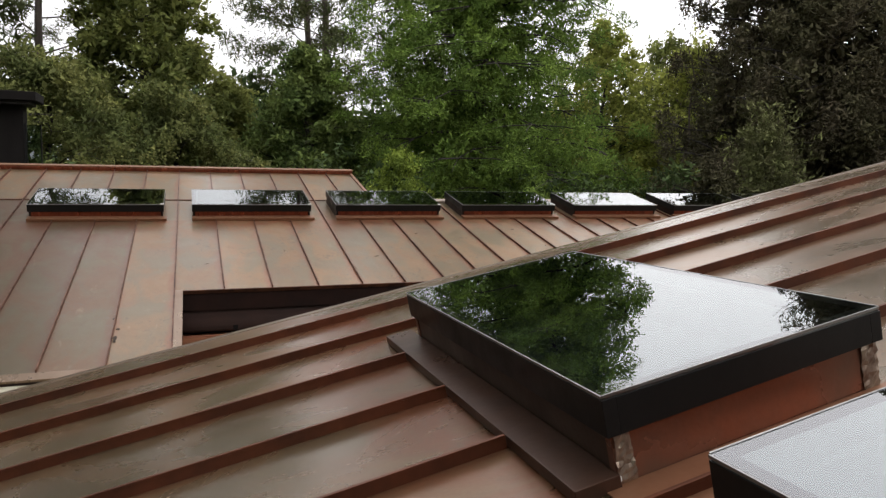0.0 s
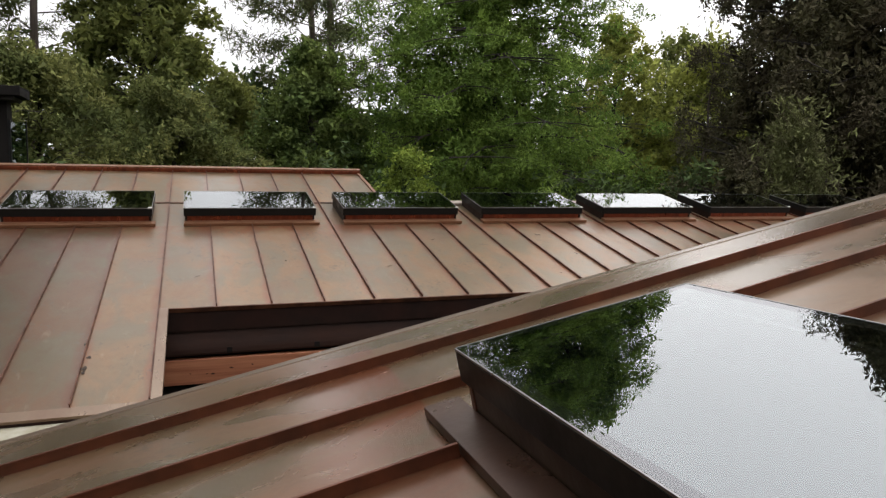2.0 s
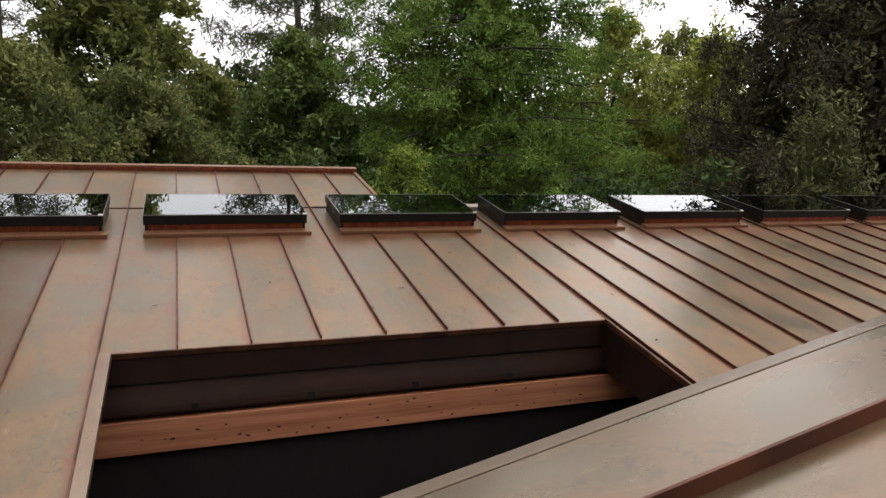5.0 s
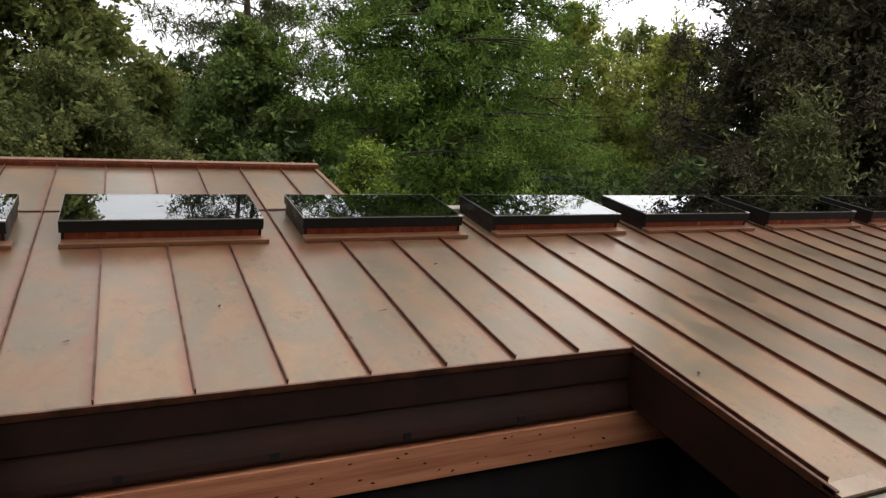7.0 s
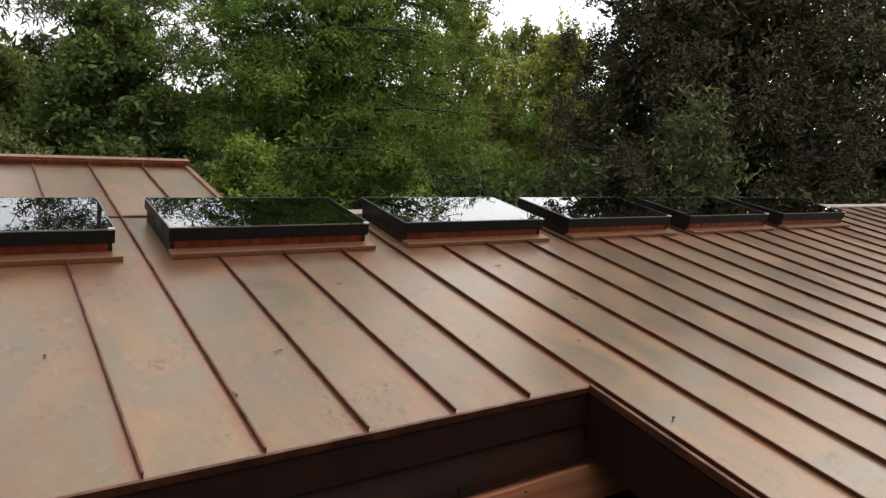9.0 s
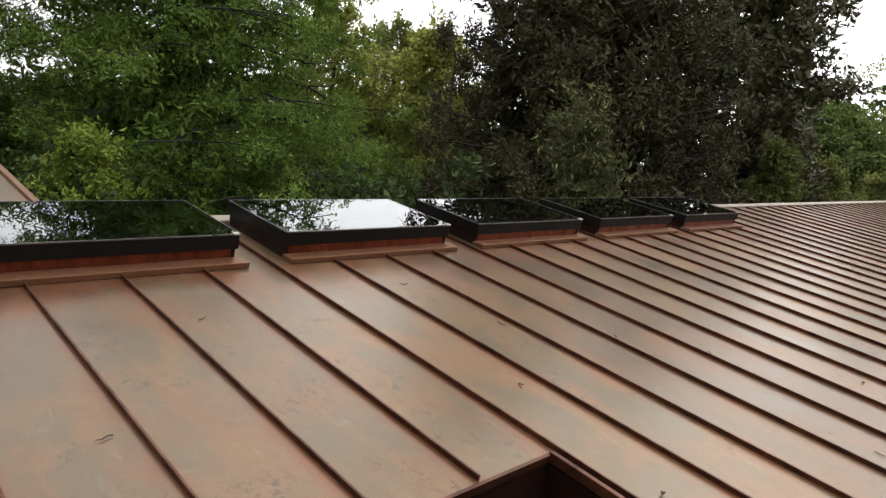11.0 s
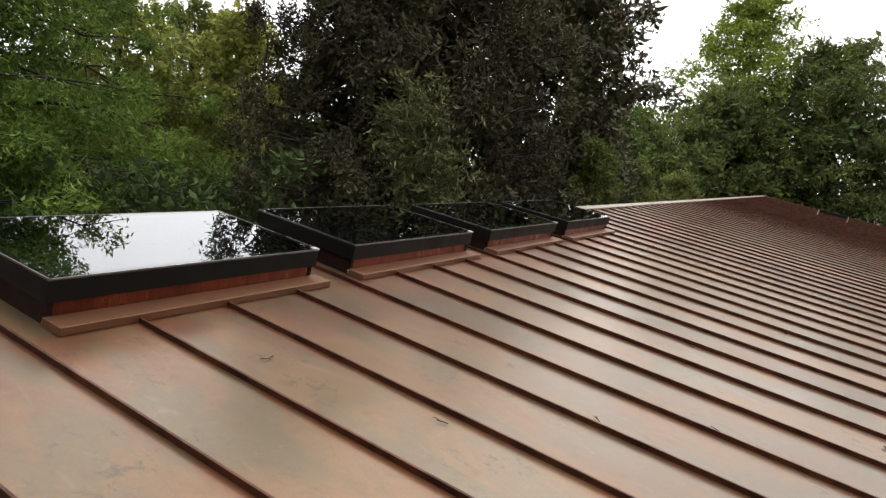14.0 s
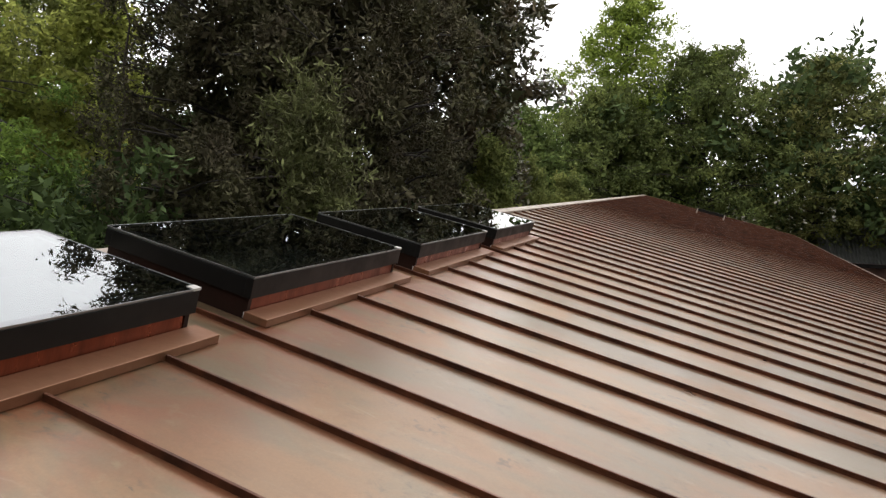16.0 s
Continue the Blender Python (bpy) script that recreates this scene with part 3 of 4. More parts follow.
tagged(part("ground", bm, GRASS), "leaf-littered grassy ground under the trees", "ground", kind="structure")

# ---- skylights ----
for c in SKY_C:
    lab = "long low skylight of dark tinted glass on a copper curb"
    skylight(MAIN @ Matrix.Translation((c, SKY_Y, 0)), lab)
for c in NSKY:
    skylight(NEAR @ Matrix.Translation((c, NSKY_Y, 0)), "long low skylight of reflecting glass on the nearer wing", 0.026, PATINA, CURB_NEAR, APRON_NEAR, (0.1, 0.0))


# ---- trees ----
def leaves(name, centres, radii, n, size, aspect, droop, material, parent, seed, label="", spray=9):
    """A crown of single leaves: flattened clumps of short sprays, each leaf a folded quad set along its spray."""
    g = np.random.default_rng(seed)
    m = max(1, n // spray)
    c = np.repeat(np.asarray(centres, float), m, axis=0)
    r = np.repeat(np.asarray(radii, float), m, axis=0)
    q = g.normal(size=c.shape)
    q /= np.linalg.norm(q, axis=1, keepdims=True)
    q *= g.random((len(c), 1)) ** 0.4
    tip = c + q * r
    tip[:, 2] -= droop * (q[:, 0] ** 2 + q[:, 1] ** 2) * r[:, 0]
    along = q * np.array((1, 1, 0.7)) + g.normal(size=c.shape) * 0.35
    along[:, 2] -= droop * 0.7
    along /= np.linalg.norm(along, axis=1, keepdims=True) + 1e-9
    reach = (0.35 * (r[:, :1] + r[:, 2:]) + size) * (0.6 + 0.7 * g.random((len(c), 1)))
    tip, along, reach = (np.repeat(z, spray, axis=0) for z in (tip, along, reach))
    pos = tip - along * reach * g.random((len(tip), 1)) + g.normal(size=tip.shape) * (0.35 * size + 0.07 * reach)
    u = along * 0.7 + g.normal(size=tip.shape) * 0.55
    u /= np.linalg.norm(u, axis=1, keepdims=True) + 1e-9
    v = np.cross(u, g.normal(size=tip.shape) + np.array((0, 0, 0.9)))
    v /= np.linalg.norm(v, axis=1, keepdims=True) + 1e-9
    w = np.cross(u, v)
    s = size * (0.55 + 0.9 * g.random((len(tip), 1)))
    co = np.stack((pos - u * s * 0.5, pos + v * s * aspect * 0.5 + w * s * 0.1, pos + u * s * 0.5 - w * s * 0.08, pos - v * s * aspect * 0.5 + w * s * 0.1), axis=1).reshape(-1, 3)
    k = len(pos)
    me = bpy.data.meshes.new(name)
    me.vertices.add(4 * k)
    me.vertices.foreach_set("co", co.astype(np.float32).ravel())
    me.loops.add(4 * k)
    me.loops.foreach_set("vertex_index", np.arange(4 * k, dtype=np.int32))
    me.polygons.add(k)
    me.polygons.foreach_set("loop_start", np.arange(0, 4 * k, 4, dtype=np.int32))
    me.update(calc_edges=True)
    me.materials.append(material)
    ob = new(name, me)
    ob.parent = parent
    if label:
        ob["label"] = label
    return ob


def tube(bm, pts, radii, sides=7):
    rings = []
    for i, p in enumerate(pts):
        t = (pts[min(i + 1, len(pts) - 1)] - pts[max(i - 1, 0)]).normalized()
        side = t.cross(Vector((0.31, 0.2, 0.93))).normalized() if abs(t.z) < 0.9 else t.cross(Vector((1, 0.1, 0))).normalized()
        up = side.cross(t)
        rings.append([bm.verts.new(p + (side * math.cos(a) + up * math.sin(a)) * radii[i]) for a in (math.tau * j / sides for j in range(sides))])
    for r0, r1 in zip(rings, rings[1:]):
        for j in range(sides):
            bm.faces.new((r0[j], r0[(j + 1) % sides], r1[(j + 1) % sides], r1[j]))
    bm.faces.new(rings[-1])


def tree(name, x, y, h, r0, shape, material, bark, label, seed, base=0.12, limbs=40, rise=0.25, curve=-0.3, per_limb=5, clump=(0.9, 0.9, 0.4),
         n=60, size=0.16, aspect=0.5, droop=0.15, start=0.35, lean=(0, 0), sides=9, zmin=0.0, twigs=True, inner=0, spray=9, keep=None):
    """A tree: tapered trunk, limbs whose reach is shape(height fraction), and leaf clumps along the outer limbs."""
    g = random.Random(seed)
    t = empty(name, pose(x, y, 0))
    bm = bmesh.new()
    pts = [Vector((lean[0] * f * h + g.uniform(-0.12, 0.12) * f * 2, lean[1] * f * h + g.uniform(-0.12, 0.12) * f * 2, f * h)) for f in [i / 10 for i in range(11)]]
    pts[0].z = -0.1
    rad = [r0 * (1.25 if i == 0 else 1) * (1 - 0.93 * i / 10) + 0.01 for i in range(11)]
    tube(bm, pts, rad, sides)
    bl = bm
    cs, rs, ci, ri = [], [], [], []
    for i in range(limbs):
        f = base + (0.985 - base) * ((i + g.random()) / limbs)
        az = i * 2.39996 + g.uniform(-0.4, 0.4)
        reach = shape(f) * g.uniform(0.72, 1.12)
        k = f * 10
        o = pts[int(min(k, 9))].lerp(pts[int(min(k, 9)) + 1], min(k - int(min(k, 9)), 1))
        d = Vector((math.cos(az), math.sin(az), 0))
        lp = []
        for j in range(6):
            s = j / 5
            q = o + d * reach * s + Vector((0, 0, reach * (rise * s + curve * s * s)))
            q += Vector((g.uniform(-1, 1), g.uniform(-1, 1), g.uniform(-0.6, 0.6))) * 0.07 * reach * s
            lp.append(q)
        lr = max(0.012, r0 * 0.2 * (1 - 0.6 * f)) * min(1, reach / 2.5 + 0.25)
        tube(bl, lp, [lr * (1 - 0.85 * j / 5) for j in range(6)], 5)
        for j in range(3 if inner else 0):
            q = lp[0].lerp(lp[4], (j + g.random()) / 3)
            ci.append(q + Vector((g.uniform(-0.3, 0.3), g.uniform(-0.3, 0.3), g.uniform(-0.3, 0.3))))
            ri.append((0.65, 0.65, 0.5))
        for j in range(per_limb):
            s = start + (1.02 - start) * ((j + g.random()) / per_limb)
            m = min(int(s * 5), 4)
            q = lp[m].lerp(lp[m + 1], min(s * 5 - m, 1.1))
            side = Vector((-d.y, d.x, 0)) * g.uniform(-1, 1) * reach * 0.32 * (0.4 + s)
            q = q + side + Vector((0, 0, g.uniform(-0.2, 0.2)))
            if q.z < zmin or (keep and g.random() > keep(q)):
                continue
            if twigs and side.length > 0.3:
                tube(bl, [lp[m], lp[m].lerp(q, 0.6) + Vector((0, 0, 0.05)), q], [lr * 0.35, lr * 0.22, 0.006], 4)
            e = g.uniform(0.65, 1.25)
            cs.append(q)
            rs.append((clump[0] * e, clump[1] * e, clump[2] * e * g.uniform(0.8, 1.2)))
    part("trunk", bl, bark, t)
    leaves("crown", cs, rs, n, size, aspect, droop, material, t, seed, spray=spray)
    if inner:
        leaves("inner_foliage", ci, ri, inner, size * 2.0, max(0.25, aspect), droop, material, t, seed + 200)
    return tagged(t, label, "tree", "trees round the house")


cone = lambda w, top=0.12: (lambda f: w * max(top, (1 - f) ** 0.8))
egg = lambda w: (lambda f: w * max(0.2, math.sin(math.pi * min(1, max(0.05, f)) ** 0.85)) ** 0.8)

# the feathery bald cypress ahead: dense drooping boughs below, bare limbs and gaps towards one side above
tree("cypress_tree", 7.1, 14.3, 15.4, 0.4, lambda f: 4.7 * math.sqrt(max(0.0, 1 - (max(0.0, f - 0.3) / 0.71) ** 2)) + 0.25, LEAF_CYPRESS, BARK, "tall feathery bright green bald cypress with level boughs", 11,
     base=0.27, limbs=92, rise=0.22, curve=-0.36, per_limb=12, clump=(0.7, 0.7, 0.2), n=235, size=0.105, aspect=0.32, droop=0.36, start=0.22, inner=120, spray=15,
     keep=lambda p: 1.0 if p.z < 7.4 else 0.65 if p.x > 0.2 and p.z < 11.5 else 0.95)
# the dark conifer with tufted boughs
tree("conifer_tree", 15.0, 8.9, 17, 0.45, lambda f: 3.9 * (1 - (max(0.0, f - 0.3) / 0.72) ** 1.5) + 0.2, LEAF_CONIFER, BARK, "tall dense dark brownish-green conifer with tufted boughs", 12,
     base=0.1, limbs=215, rise=0.1, curve=0.12, per_limb=3, clump=(0.38, 0.38, 0.48), n=250, size=0.125, aspect=0.34, droop=-0.55, start=0.62, inner=110, spray=11)
tree("young_conifer", 10.5, 5.87, 6.45, 0.1, lambda f: 0.7 * (1 - 0.35 * f), LEAF_TUFT, BARK, "small bushy grey-green young conifer beside the dark conifer", 13,
     base=0.25, limbs=60, rise=0.5, curve=0.15, per_limb=2, clump=(0.15, 0.15, 0.2), n=240, size=0.07, aspect=0.22, droop=-0.6, start=0.6, inner=60, spray=8)
tree("bare_snag", 13.4, 12.4, 9.5, 0.07, lambda f: 0.75, LEAF_DEEP, PINE_BARK, "thin dead tree with a few bare forked twigs", 25,
     base=0.8, limbs=6, rise=1.1, curve=-0.5, per_limb=1, n=9, size=0.05, start=0.5, clump=(0.1, 0.1, 0.1), keep=lambda p: 0.2)
tree("magnolia_tree", 20.8, 7.1, 15.5, 0.3, egg(2.5), LEAF_MAGNOLIA, BARK, "dark glossy-leaved magnolia tree behind the roof", 14,
     base=0.2, limbs=70, rise=0.5, curve=-0.2, per_limb=7, clump=(0.42, 0.42, 0.36), n=72, size=0.2, aspect=0.42, inner=25, spray=6)
# left group
tree("olive_shrub", -4.3, 10.2, 7.5, 0.16, egg(2.6), LEAF_OLIVE, BARK, "rounded yellowish-olive leafy shrub tree", 15,
     base=0.1, limbs=60, rise=0.6, curve=-0.25, per_limb=7, clump=(0.44, 0.44, 0.28), n=126, size=0.09, aspect=0.5, inner=22)
tree("olive_shrub", -1.7, 11.2, 6.9, 0.15, egg(2.3), LEAF_OLIVE, BARK, "rounded yellowish-olive leafy shrub tree", 16,
     base=0.1, limbs=55, rise=0.6, curve=-0.25, per_limb=7, clump=(0.44, 0.44, 0.28), n=126, size=0.09, aspect=0.5, inner=22)
tree("broadleaf_tree", -2.7, 16.5, 13.6, 0.24, egg(2.3), LEAF_SAGE, BARK, "tall green broadleaf tree with loose crown", 17,
     base=0.25, limbs=80, rise=0.6, curve=-0.3, per_limb=7, clump=(0.55, 0.55, 0.32), n=72, size=0.2, aspect=0.5)
tree("pine_tree", -5.9, 19.0, 17, 0.22, lambda f: 3.4 * (1 - 0.5 * f), LEAF_PINE, PINE_BARK, "tall open pine with bare crooked limbs", 18,
     base=0.4, limbs=26, rise=0.25, curve=0.1, per_limb=6, clump=(0.6, 0.6, 0.26), n=110, size=0.22, aspect=0.14, droop=-0.1, start=0.5)
tree("pine_tree", 2.85, 21.0, 20, 0.2, lambda f: 3.8 * (1 - 0.45 * f), LEAF_PINE, PINE_BARK, "tall open pine with bare crooked limbs", 19,
     base=0.4, limbs=40, rise=0.22, curve=0.12, per_limb=7, clump=(0.62, 0.62, 0.26), n=99, size=0.22, aspect=0.18, droop=-0.1, start=0.5)
tree("pine_tree", 4.3, 22.4, 20, 0.26, lambda f: 3.2 * (1 - 0.4 * f), LEAF_PINE, PINE_BARK, "tall open pine with a leaning trunk", 26,
     base=0.45, limbs=26, rise=0.4, curve=0.05, per_limb=6, clump=(0.62, 0.62, 0.26), n=90, size=0.22, aspect=0.18, droop=-0.1, start=0.5, lean=(-0.06, 0.0))
tree("broadleaf_tree", 1.9, 15.6, 8.9, 0.2, egg(2.2), LEAF_GREEN, BARK, "dark green broadleaf tree below the pines", 20,
     base=0.15, limbs=55, rise=0.55, curve=-0.25, per_limb=7, clump=(0.5, 0.5, 0.34), n=90, size=0.16, aspect=0.5)
tree("broadleaf_tree", -0.4, 18.5, 8.3, 0.2, egg(2.0), LEAF_SAGE, BARK, "small green broadleaf tree below the pines", 27,
     base=0.15, limbs=50, rise=0.55, curve=-0.25, per_limb=6, clump=(0.5, 0.5, 0.34), n=81, size=0.16, aspect=0.5)
tree("light_shrub", 2.8, 9.3, 5.7, 0.1, egg(1.4), LEAF_LIGHT, BARK, "small light green shrub just behind the ridge", 21,
     base=0.3, limbs=38, rise=0.4, curve=-0.3, per_limb=6, clump=(0.34, 0.34, 0.12), n=72, size=0.1, aspect=0.35, droop=0.2)
for i, (x, y, h, w, lab) in enumerate(((16.0, 21.5, 12.1, 3.0, "slender light green broadleaf tree with loose crown"), (21.0, 23.5, 12.2, 3.4, "light green broadleaf tree far behind"),
                                       (18.4, 18.2, 10.9, 2.6, "slender light green broadleaf tree with loose crown"))):
    tree("broadleaf_tree", x, y, h, 0.2, egg(w), LEAF_SAGE if i == 1 else LEAF_SUNLIT, BARK, lab, 22 + i, base=0.15, limbs=55, rise=0.6, curve=-0.3, per_limb=6,
         clump=(0.6, 0.6, 0.36), n=45, size=0.22, aspect=0.5)
for i, (x, y, h) in enumerate(((-8.5, 17.5, 23.0), (-12.5, 12.0, 19.0))):
    tree("pine_tree", x, y, h, 0.3, lambda f: 2.7 * (1 - 0.3 * f), LEAF_PINE, PINE_BARK, "tall dense dark pine at the edge of the clearing", 70 + i,
         base=0.25, limbs=60, rise=0.22, curve=0.1, per_limb=7, clump=(0.8, 0.8, 0.42), n=45, size=0.36, aspect=0.24, droop=-0.1, start=0.3)
# beyond the roof's far end
for i, (x, y, h, w, ma, lab) in enumerate((
        (41, 4.4, 15.4, 5.2, LEAF_LIGHT, "tall yellow-green broadleaf tree beyond the roof"),
        (37, 11.5, 9.6, 3.6, LEAF_DIM, "green broadleaf tree beyond the roof"),
        (39, 0.5, 11.9, 5.0, LEAF_DIM, "olive-green broadleaf tree beyond the roof"),
        (41, -5.0, 11.6, 4.6, LEAF_OLIVE, "olive broadleaf tree with layered boughs beyond the roof"),
        (40, -10.5, 9.6, 4.5, LEAF_OLIVE, "olive broadleaf tree with layered boughs beyond the roof"),
        (33, 8.5, 8.4, 3.2, LEAF_GREEN, "deep green broadleaf tree beyond the roof"),
        (36.5, 5.0, 9.6, 4.0, LEAF_DIM, "dense deep green broadleaf tree beyond the roof"))):
    tree("broadleaf_tree", x, y, h, 0.28, egg(w), ma, BARK, lab, 30 + i, base=0.08, limbs=66, rise=0.55, curve=-0.3, per_limb=7,
         clump=(1.0, 0.95, 0.24), n=63, size=0.19, aspect=0.45, droop=0.2, inner=18)
for i, (x, y, h, w) in enumerate(((22.6, 5.4, 5.9, 1.2), (25.5, 4.7, 5.5, 1.1), (19.0, 5.6, 6.4, 1.0))):
    tree("grey_shrub", x, y, h, 0.07, egg(w), LEAF_SAGE, BARK, "loose grey-green shrub behind the ridge", 60 + i, base=0.3, limbs=34, rise=0.6, curve=-0.25, per_limb=5,
         clump=(0.34, 0.34, 0.24), n=63, size=0.12, aspect=0.4)

# undergrowth behind the ridge and far woods
g = random.Random(5)
cs, rs = [], []
for i in range(1020):
    x = g.uniform(-9, 29)
    y = g.uniform(8.5, 13) if x < 11 else g.uniform(11.5, 15) if x < 16 else g.uniform(6.5, 12)
    top = 5.2 + 0.9 * noise.noise(Vector((x * 0.3, y * 0.3, 0))) if x < 18 else 4.4
    cs.append((x, y, g.uniform(0.6, top)))
    rs.append((0.8, 0.8, 0.5))
under = leaves("undergrowth", cs, rs, 72, 0.18, 0.45, 0.1, LEAF_DEEP, None, 51)
tagged(under, "dark green undergrowth behind the house", "undergrowth", kind="stuff")
cs, rs = [], []
for i in range(1000):
    x = g.uniform(-12, 32)
    y = g.uniform(22, 27)
    cs.append((x, y, g.uniform(0.5, 8.4 + 0.9 * noise.noise(Vector((x * 0.22, 1.7, 0))))))
    rs.append((1.1, 1.1, 0.8))
mid = leaves("middle_woods", cs, rs, 45, 0.42, 0.5, 0.1, LEAF_DEEP, None, 53)
tagged(mid, "dark green woods behind the trees", "woods", kind="stuff")
cs, rs = [], []
for i in range(1250):
    a = g.uniform(-28, 114)
    d = g.uniform(36, 54)
    top = 10.5 + 2.5 * noise.noise(Vector((a * 0.12, 0.3, 0)))
    cs.append((d * math.sin(radians(a)), d * math.cos(radians(a)) - 3, g.uniform(0.5, top)))
    rs.append((1.6, 1.6, 1.1))
far = leaves("far_woods", cs, rs, 72, 0.42, 0.5, 0.1, LEAF_DEEP, None, 52)
# unseen woods close the clearing, nearer and taller on the left to cut light
cs, rs = [], []
for i in range(800):
    a = g.uniform(118, 332)
    d = g.uniform(19, 27) if a < 232 else g.uniform(13, 19)
    cs.append((d * math.sin(radians(a)) - 2, d * math.cos(radians(a)) - 3, g.uniform(0.5, (14 if a < 232 else 19) + 2.5 * noise.noise(Vector((a * 0.12, 4.3, 0))))))
    rs.append((1.9, 1.9, 1.3))
around = leaves("unseen_woods", cs, rs, 55, 0.66, 0.5, 0.1, LEAF_DEEP, None, 54)
tagged(around, "unseen dark green woods closing the clearing and cutting light", "woods", kind="stuff")
tagged(far, "distant dark green woods", "woods", kind="stuff")

# ---- neighbouring tower, shed and small things ----
tower = empty("roof_pavilion", pose(-3.74, 6.5, 0))
boxpart("wall", (-3.0, -0.2, 0.0, 0.3, 0.0, 6.27), DARK_WALL, tower, "dark stained wall")
boxpart("flat_roof", (-3.3, 0.04, -0.3, 0.35, 6.32, 6.46), DARK_WALL, tower, "dark flat roof with a wide overhang", 0.01)
boxpart("soffit_board", (-3.2, -0.06, -0.22, 0.3, 6.27, 6.318), SHAFT, tower)
boxpart("glass_screen", (-0.16, 0.03, 0.02, 0.035, 5.3, 5.97), GLASS, tower, "upright reflecting glass screen")
boxpart("screen_post", (-0.195, -0.162, 0.0, 0.05, 5.25, 5.99), BLACK, tower)
boxpart("screen_post", (0.032, 0.046, 0.01, 0.045, 5.25, 5.98), BLACK, tower)
boxpart("screen_rail", (-0.16, 0.03, 0.01, 0.045, 5.25, 5.298), BLACK, tower)
boxpart("screen_base", (-0.195, 0.046, 0.0, 0.3, 0.0, 5.248), DARK_WALL, tower)
tagged(tower, "dark roof pavilion with flat overhanging roof and glass", "pavilion")

shed = empty("shed", pose(37.2, -4.9, -0.25))
bm = bmesh.new()
ny = 150
top, bot = [], []
for i in range(ny + 1):
    yy = -7.5 * i / ny
    dz = 0.022 * math.cos(i * math.pi / 1.5)
    bot.append(bm.verts.new((0, yy, 2.2 + dz)))
    top.append(bm.verts.new((3.2, yy, 3.72 + dz)))
for i in range(ny):
    bm.faces.new((bot[i], top[i], top[i + 1], bot[i + 1]))
bmesh.ops.solidify(bm, geom=list(bm.faces), thickness=0.01)
part("roof_sheet", bm, ZINC, shed, "grey corrugated metal roof")
boxpart("fascia", (0.03, 0.08, -7.5, 0.0, 2.0, 2.16), DARK_WALL, shed)
boxpart("wall", (0.4, 5.5, -7.3, -0.2, 0.0, 2.14), mat("brown_boards", (0.12, 0.06, 0.045), rough=0.8, vary=0.4, scale=2), shed, "brown boarded wall")
boxpart("ridge_cap", (3.1, 3.35, -7.55, 0.05, 3.7, 3.76), ZINC, shed)
tagged(shed, "low shed with grey corrugated metal roof", "shed")

guard = empty("snow_guard", MAIN @ Matrix.Translation((27.6, 0.14, 0)))
for y in (-0.46, 0.46):
    bm = bmesh.new()
    for sx in (-1, 1):
        pts = [(sx * 0.075, 0.0), (sx * 0.045, 0.0), (sx * 0.012, 0.19), (sx * 0.03, 0.19)]
        a = [bm.verts.new((px, y - 0.02, pz)) for px, pz in pts]
        b = [bm.verts.new((px, y + 0.02, pz)) for px, pz in pts]
        bm.faces.new(a)
        bm.faces.new(b[::-1])
        for i in range(4):
            bm.faces.new((a[i], b[i], b[(i + 1) % 4], a[(i + 1) % 4]))
    bmesh.ops.recalc_face_normals(bm, faces=list(bm.faces))
    part("bracket", bm, PALE, guard, "pale metal bracket")
boxpart("rail", (-0.02, 0.02, -0.5, 0.5, 0.1, 0.2), BLACK, guard, "dark rail", 0.006)
tagged(guard, "short dark rail on two pale roof brackets", "snow guard")


def twig(m, length, seed):
    """A bent twig with a side shoot."""
    q = random.Random(seed)
    bm = bmesh.new()
    pts = [Vector((length * (i / 5 - 0.5), q.uniform(-0.12, 0.12) * length, 0.004 + 0.003 * q.random())) for i in range(6)]
    tube(bm, pts, [0.0022, 0.002, 0.002, 0.0016, 0.0012, 0.0008], 5)
    e = pts[2] + Vector((length * 0.2, length * q.uniform(0.12, 0.3), 0.004))
    tube(bm, [pts[2], e], [0.002, 0.001], 4)
    return tagged(part("twig", bm, TWIG, None, at=m), "small dry brown twig fallen on the roof", "twig", "fallen twigs")


def fallen_leaf(m, size, seed):
    q = random.Random(seed)
    bm = bmesh.new()
    c = [bm.verts.new((size * (i / 4 - 0.5), 0, 0.003 + 0.006 * q.random())) for i in range(5)]
    for sy in (-1, 1):
        o = [c[0]] + [bm.verts.new((size * (i / 4 - 0.5), sy * size * 0.24 * math.sin(math.pi * i / 4), 0.004 + 0.012 * q.random())) for i in (1, 2, 3)] + [c[4]]
        for i in range(4):
            f = [c[i], c[i + 1], o[i + 1], o[i]]
            bm.faces.new(list(dict.fromkeys(f)))
    return tagged(part("fallen_leaf", bm, TWIG, None, at=m), "dry curled brown leaf lying on the copper", "leaf", "fallen leaves")


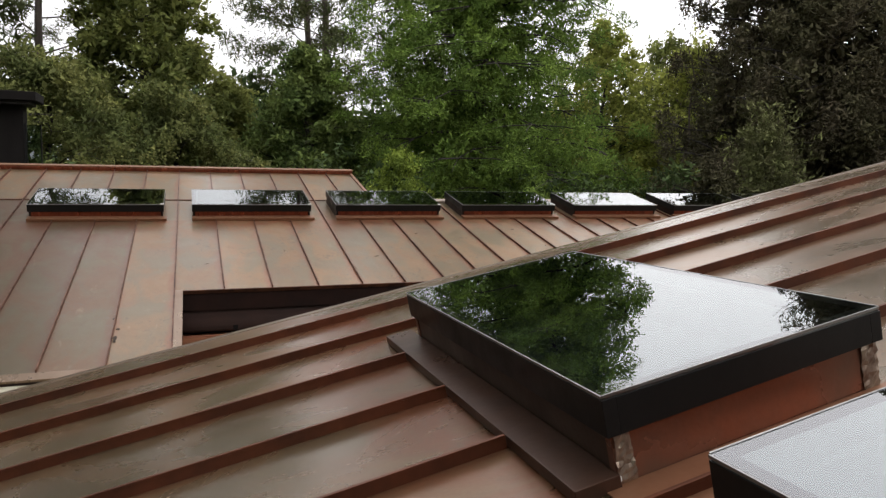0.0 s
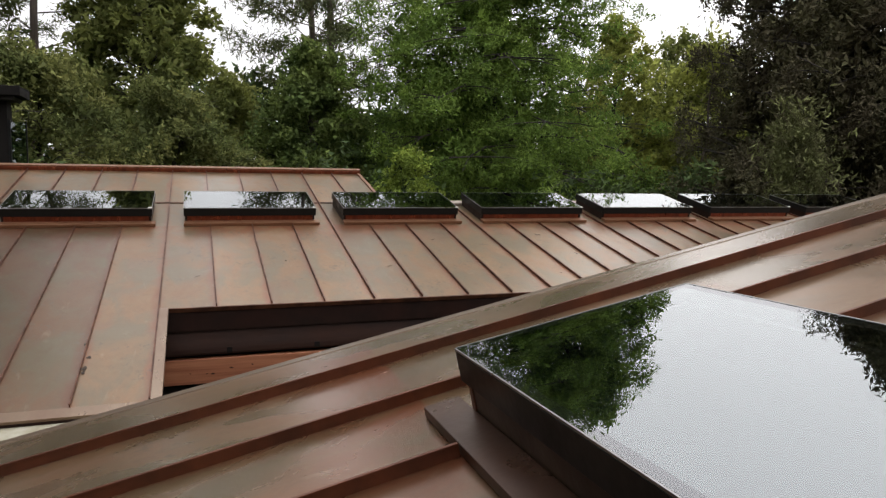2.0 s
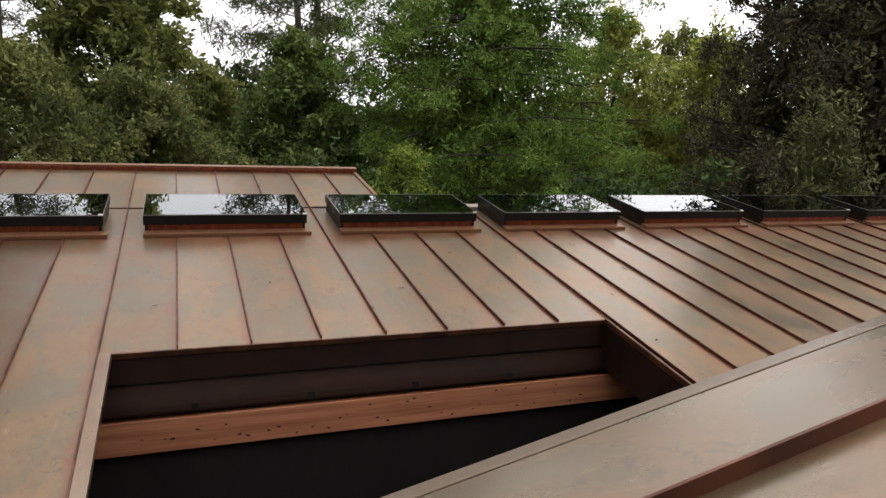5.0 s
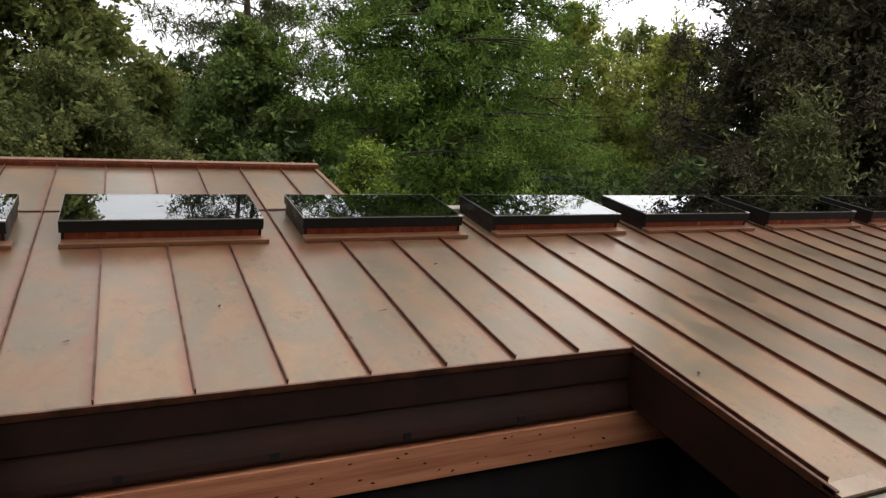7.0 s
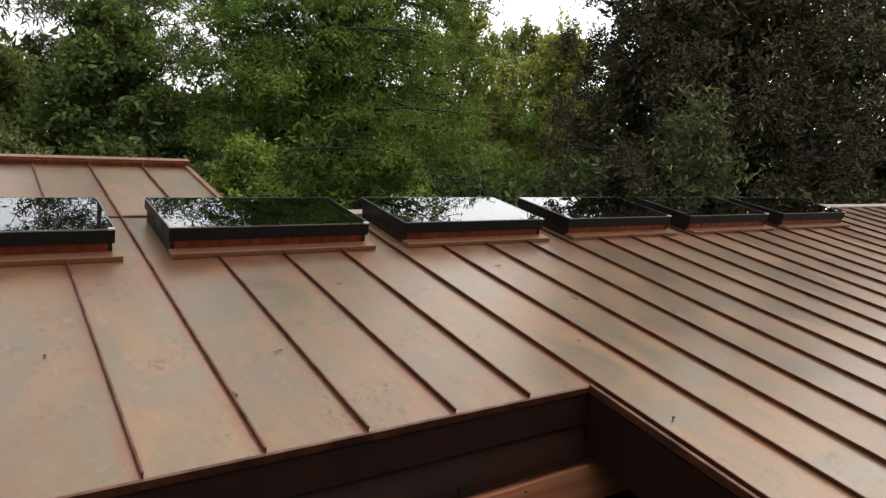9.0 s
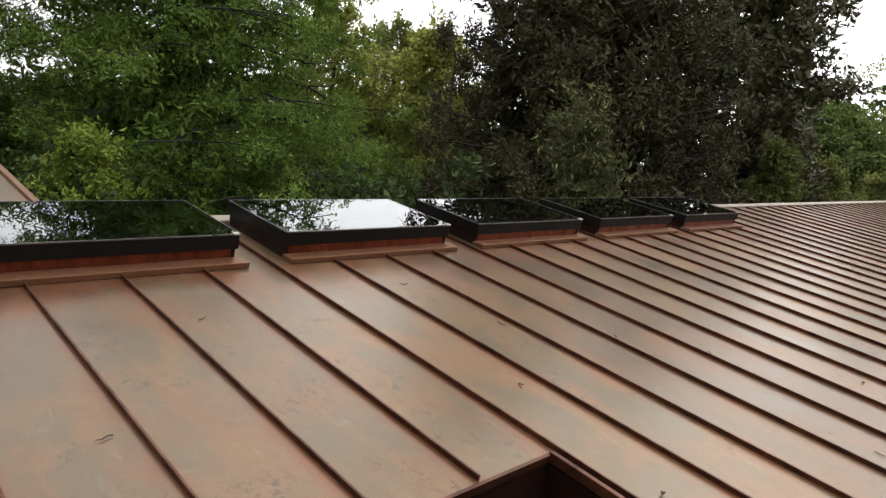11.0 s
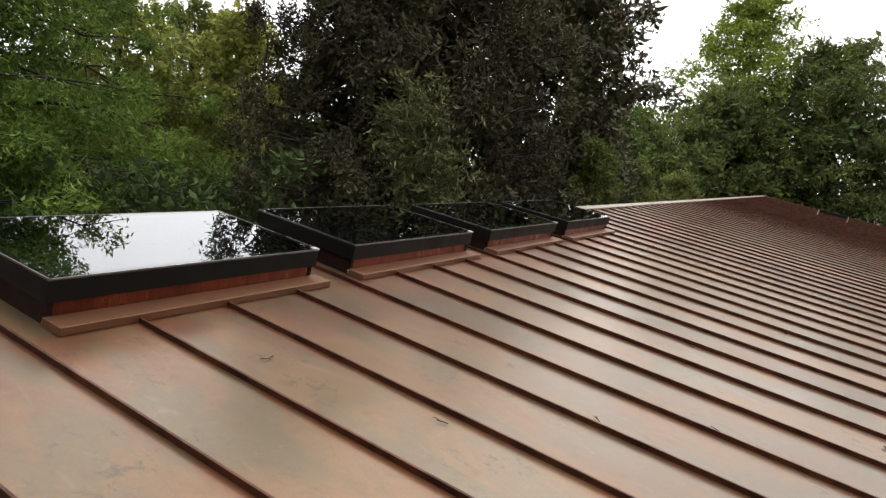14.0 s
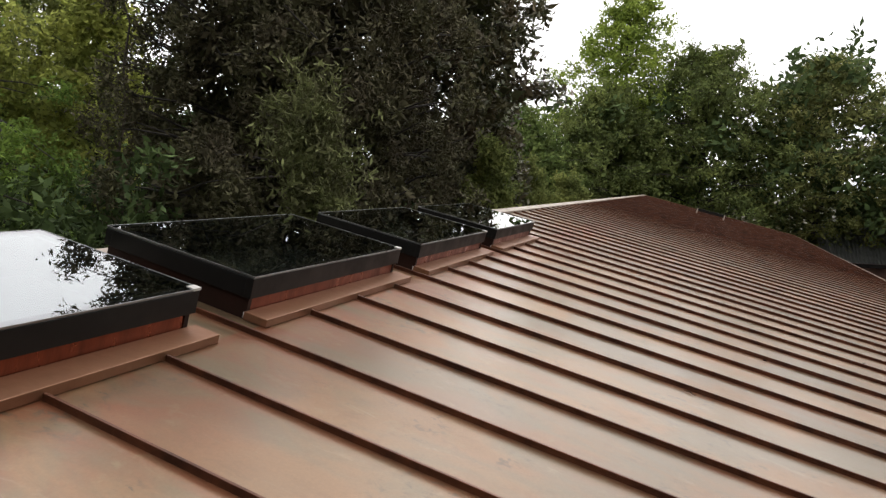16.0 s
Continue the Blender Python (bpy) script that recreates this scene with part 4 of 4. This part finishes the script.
q = random.Random(77)
LITTER = ((1.9, 0.4), (2.35, 0.9), (2.9, 0.55), (1.75, -0.35), (3.3, 0.2), (2.2, 1.5), (3.9, -0.4), (4.4, 0.5), (0.3, 0.7), (-0.6, 0.9), (0.95, 1.4), (-1.35, 0.6), (5.6, 0.1), (3.0, -0.7), (6.6, -0.6))
for i, (x, y) in enumerate(LITTER):
    m = MAIN @ Matrix.Translation((x, y * K, 0.001)) @ pose(0, 0, 0, 0, 0, q.uniform(0, 360))
    twig(m, q.uniform(0.03, 0.065), 200 + i) if i % 3 else fallen_leaf(m, q.uniform(0.025, 0.04), 200 + i)
for i in range(16):
    side = i % 2
    x = q.uniform(1.65, 2.9) if side else q.uniform(-4.2, -1.7)
    m = pose(x, q.uniform(-2.1, -1.4), 3.796, 0, 0, q.uniform(0, 360))
    twig(m, q.uniform(0.08, 0.2), 300 + i) if i % 3 else fallen_leaf(m, q.uniform(0.05, 0.08), 300 + i)


def litter_heap(x, y, r, seed):
    """A small rotted heap of leaf litter caught beside a seam."""
    q = random.Random(seed)
    bm = bmesh.new()
    for i in range(7):
        b = bmesh.new()
        bmesh.ops.create_icosphere(b, subdivisions=1, radius=r * q.uniform(0.25, 0.55))
        off = Vector((q.uniform(-0.5, 0.5) * r, q.uniform(-2.2, 2.2) * r, r * 0.12))
        for v in b.verts:
            v.co = Vector((v.co.x, v.co.y * 1.3, max(0.001, v.co.z * 0.5 + r * 0.1))) * (1 + 0.5 * noise.noise(v.co * 120 + off * 40)) + off
            v.co.z = max(0.0005, v.co.z - r * 0.1)
        me = bpy.data.meshes.new("heap")
        b.to_mesh(me)
        b.free()
        bm.from_mesh(me)
        bpy.data.meshes.remove(me)
    ob = part("litter_heap", bm, TWIG, None, at=MAIN @ Matrix.Translation((x, y, 0)))
    return tagged(ob, "dark rotted leaf litter caught beside a seam", "leaf litter", "leaf litter heaps")


for i, (x, y, r) in enumerate(((-1.602, -0.52, 0.022), (-1.605, -0.36, 0.014), (-2.005, -0.86, 0.024), (-2.0, -0.72, 0.018), (-1.6, -0.2, 0.01), (-2.04, -0.5, 0.012), (0.02, 0.42, 0.01), (0.83, 0.3, 0.009))):
    litter_heap(x, y, r, 400 + i)
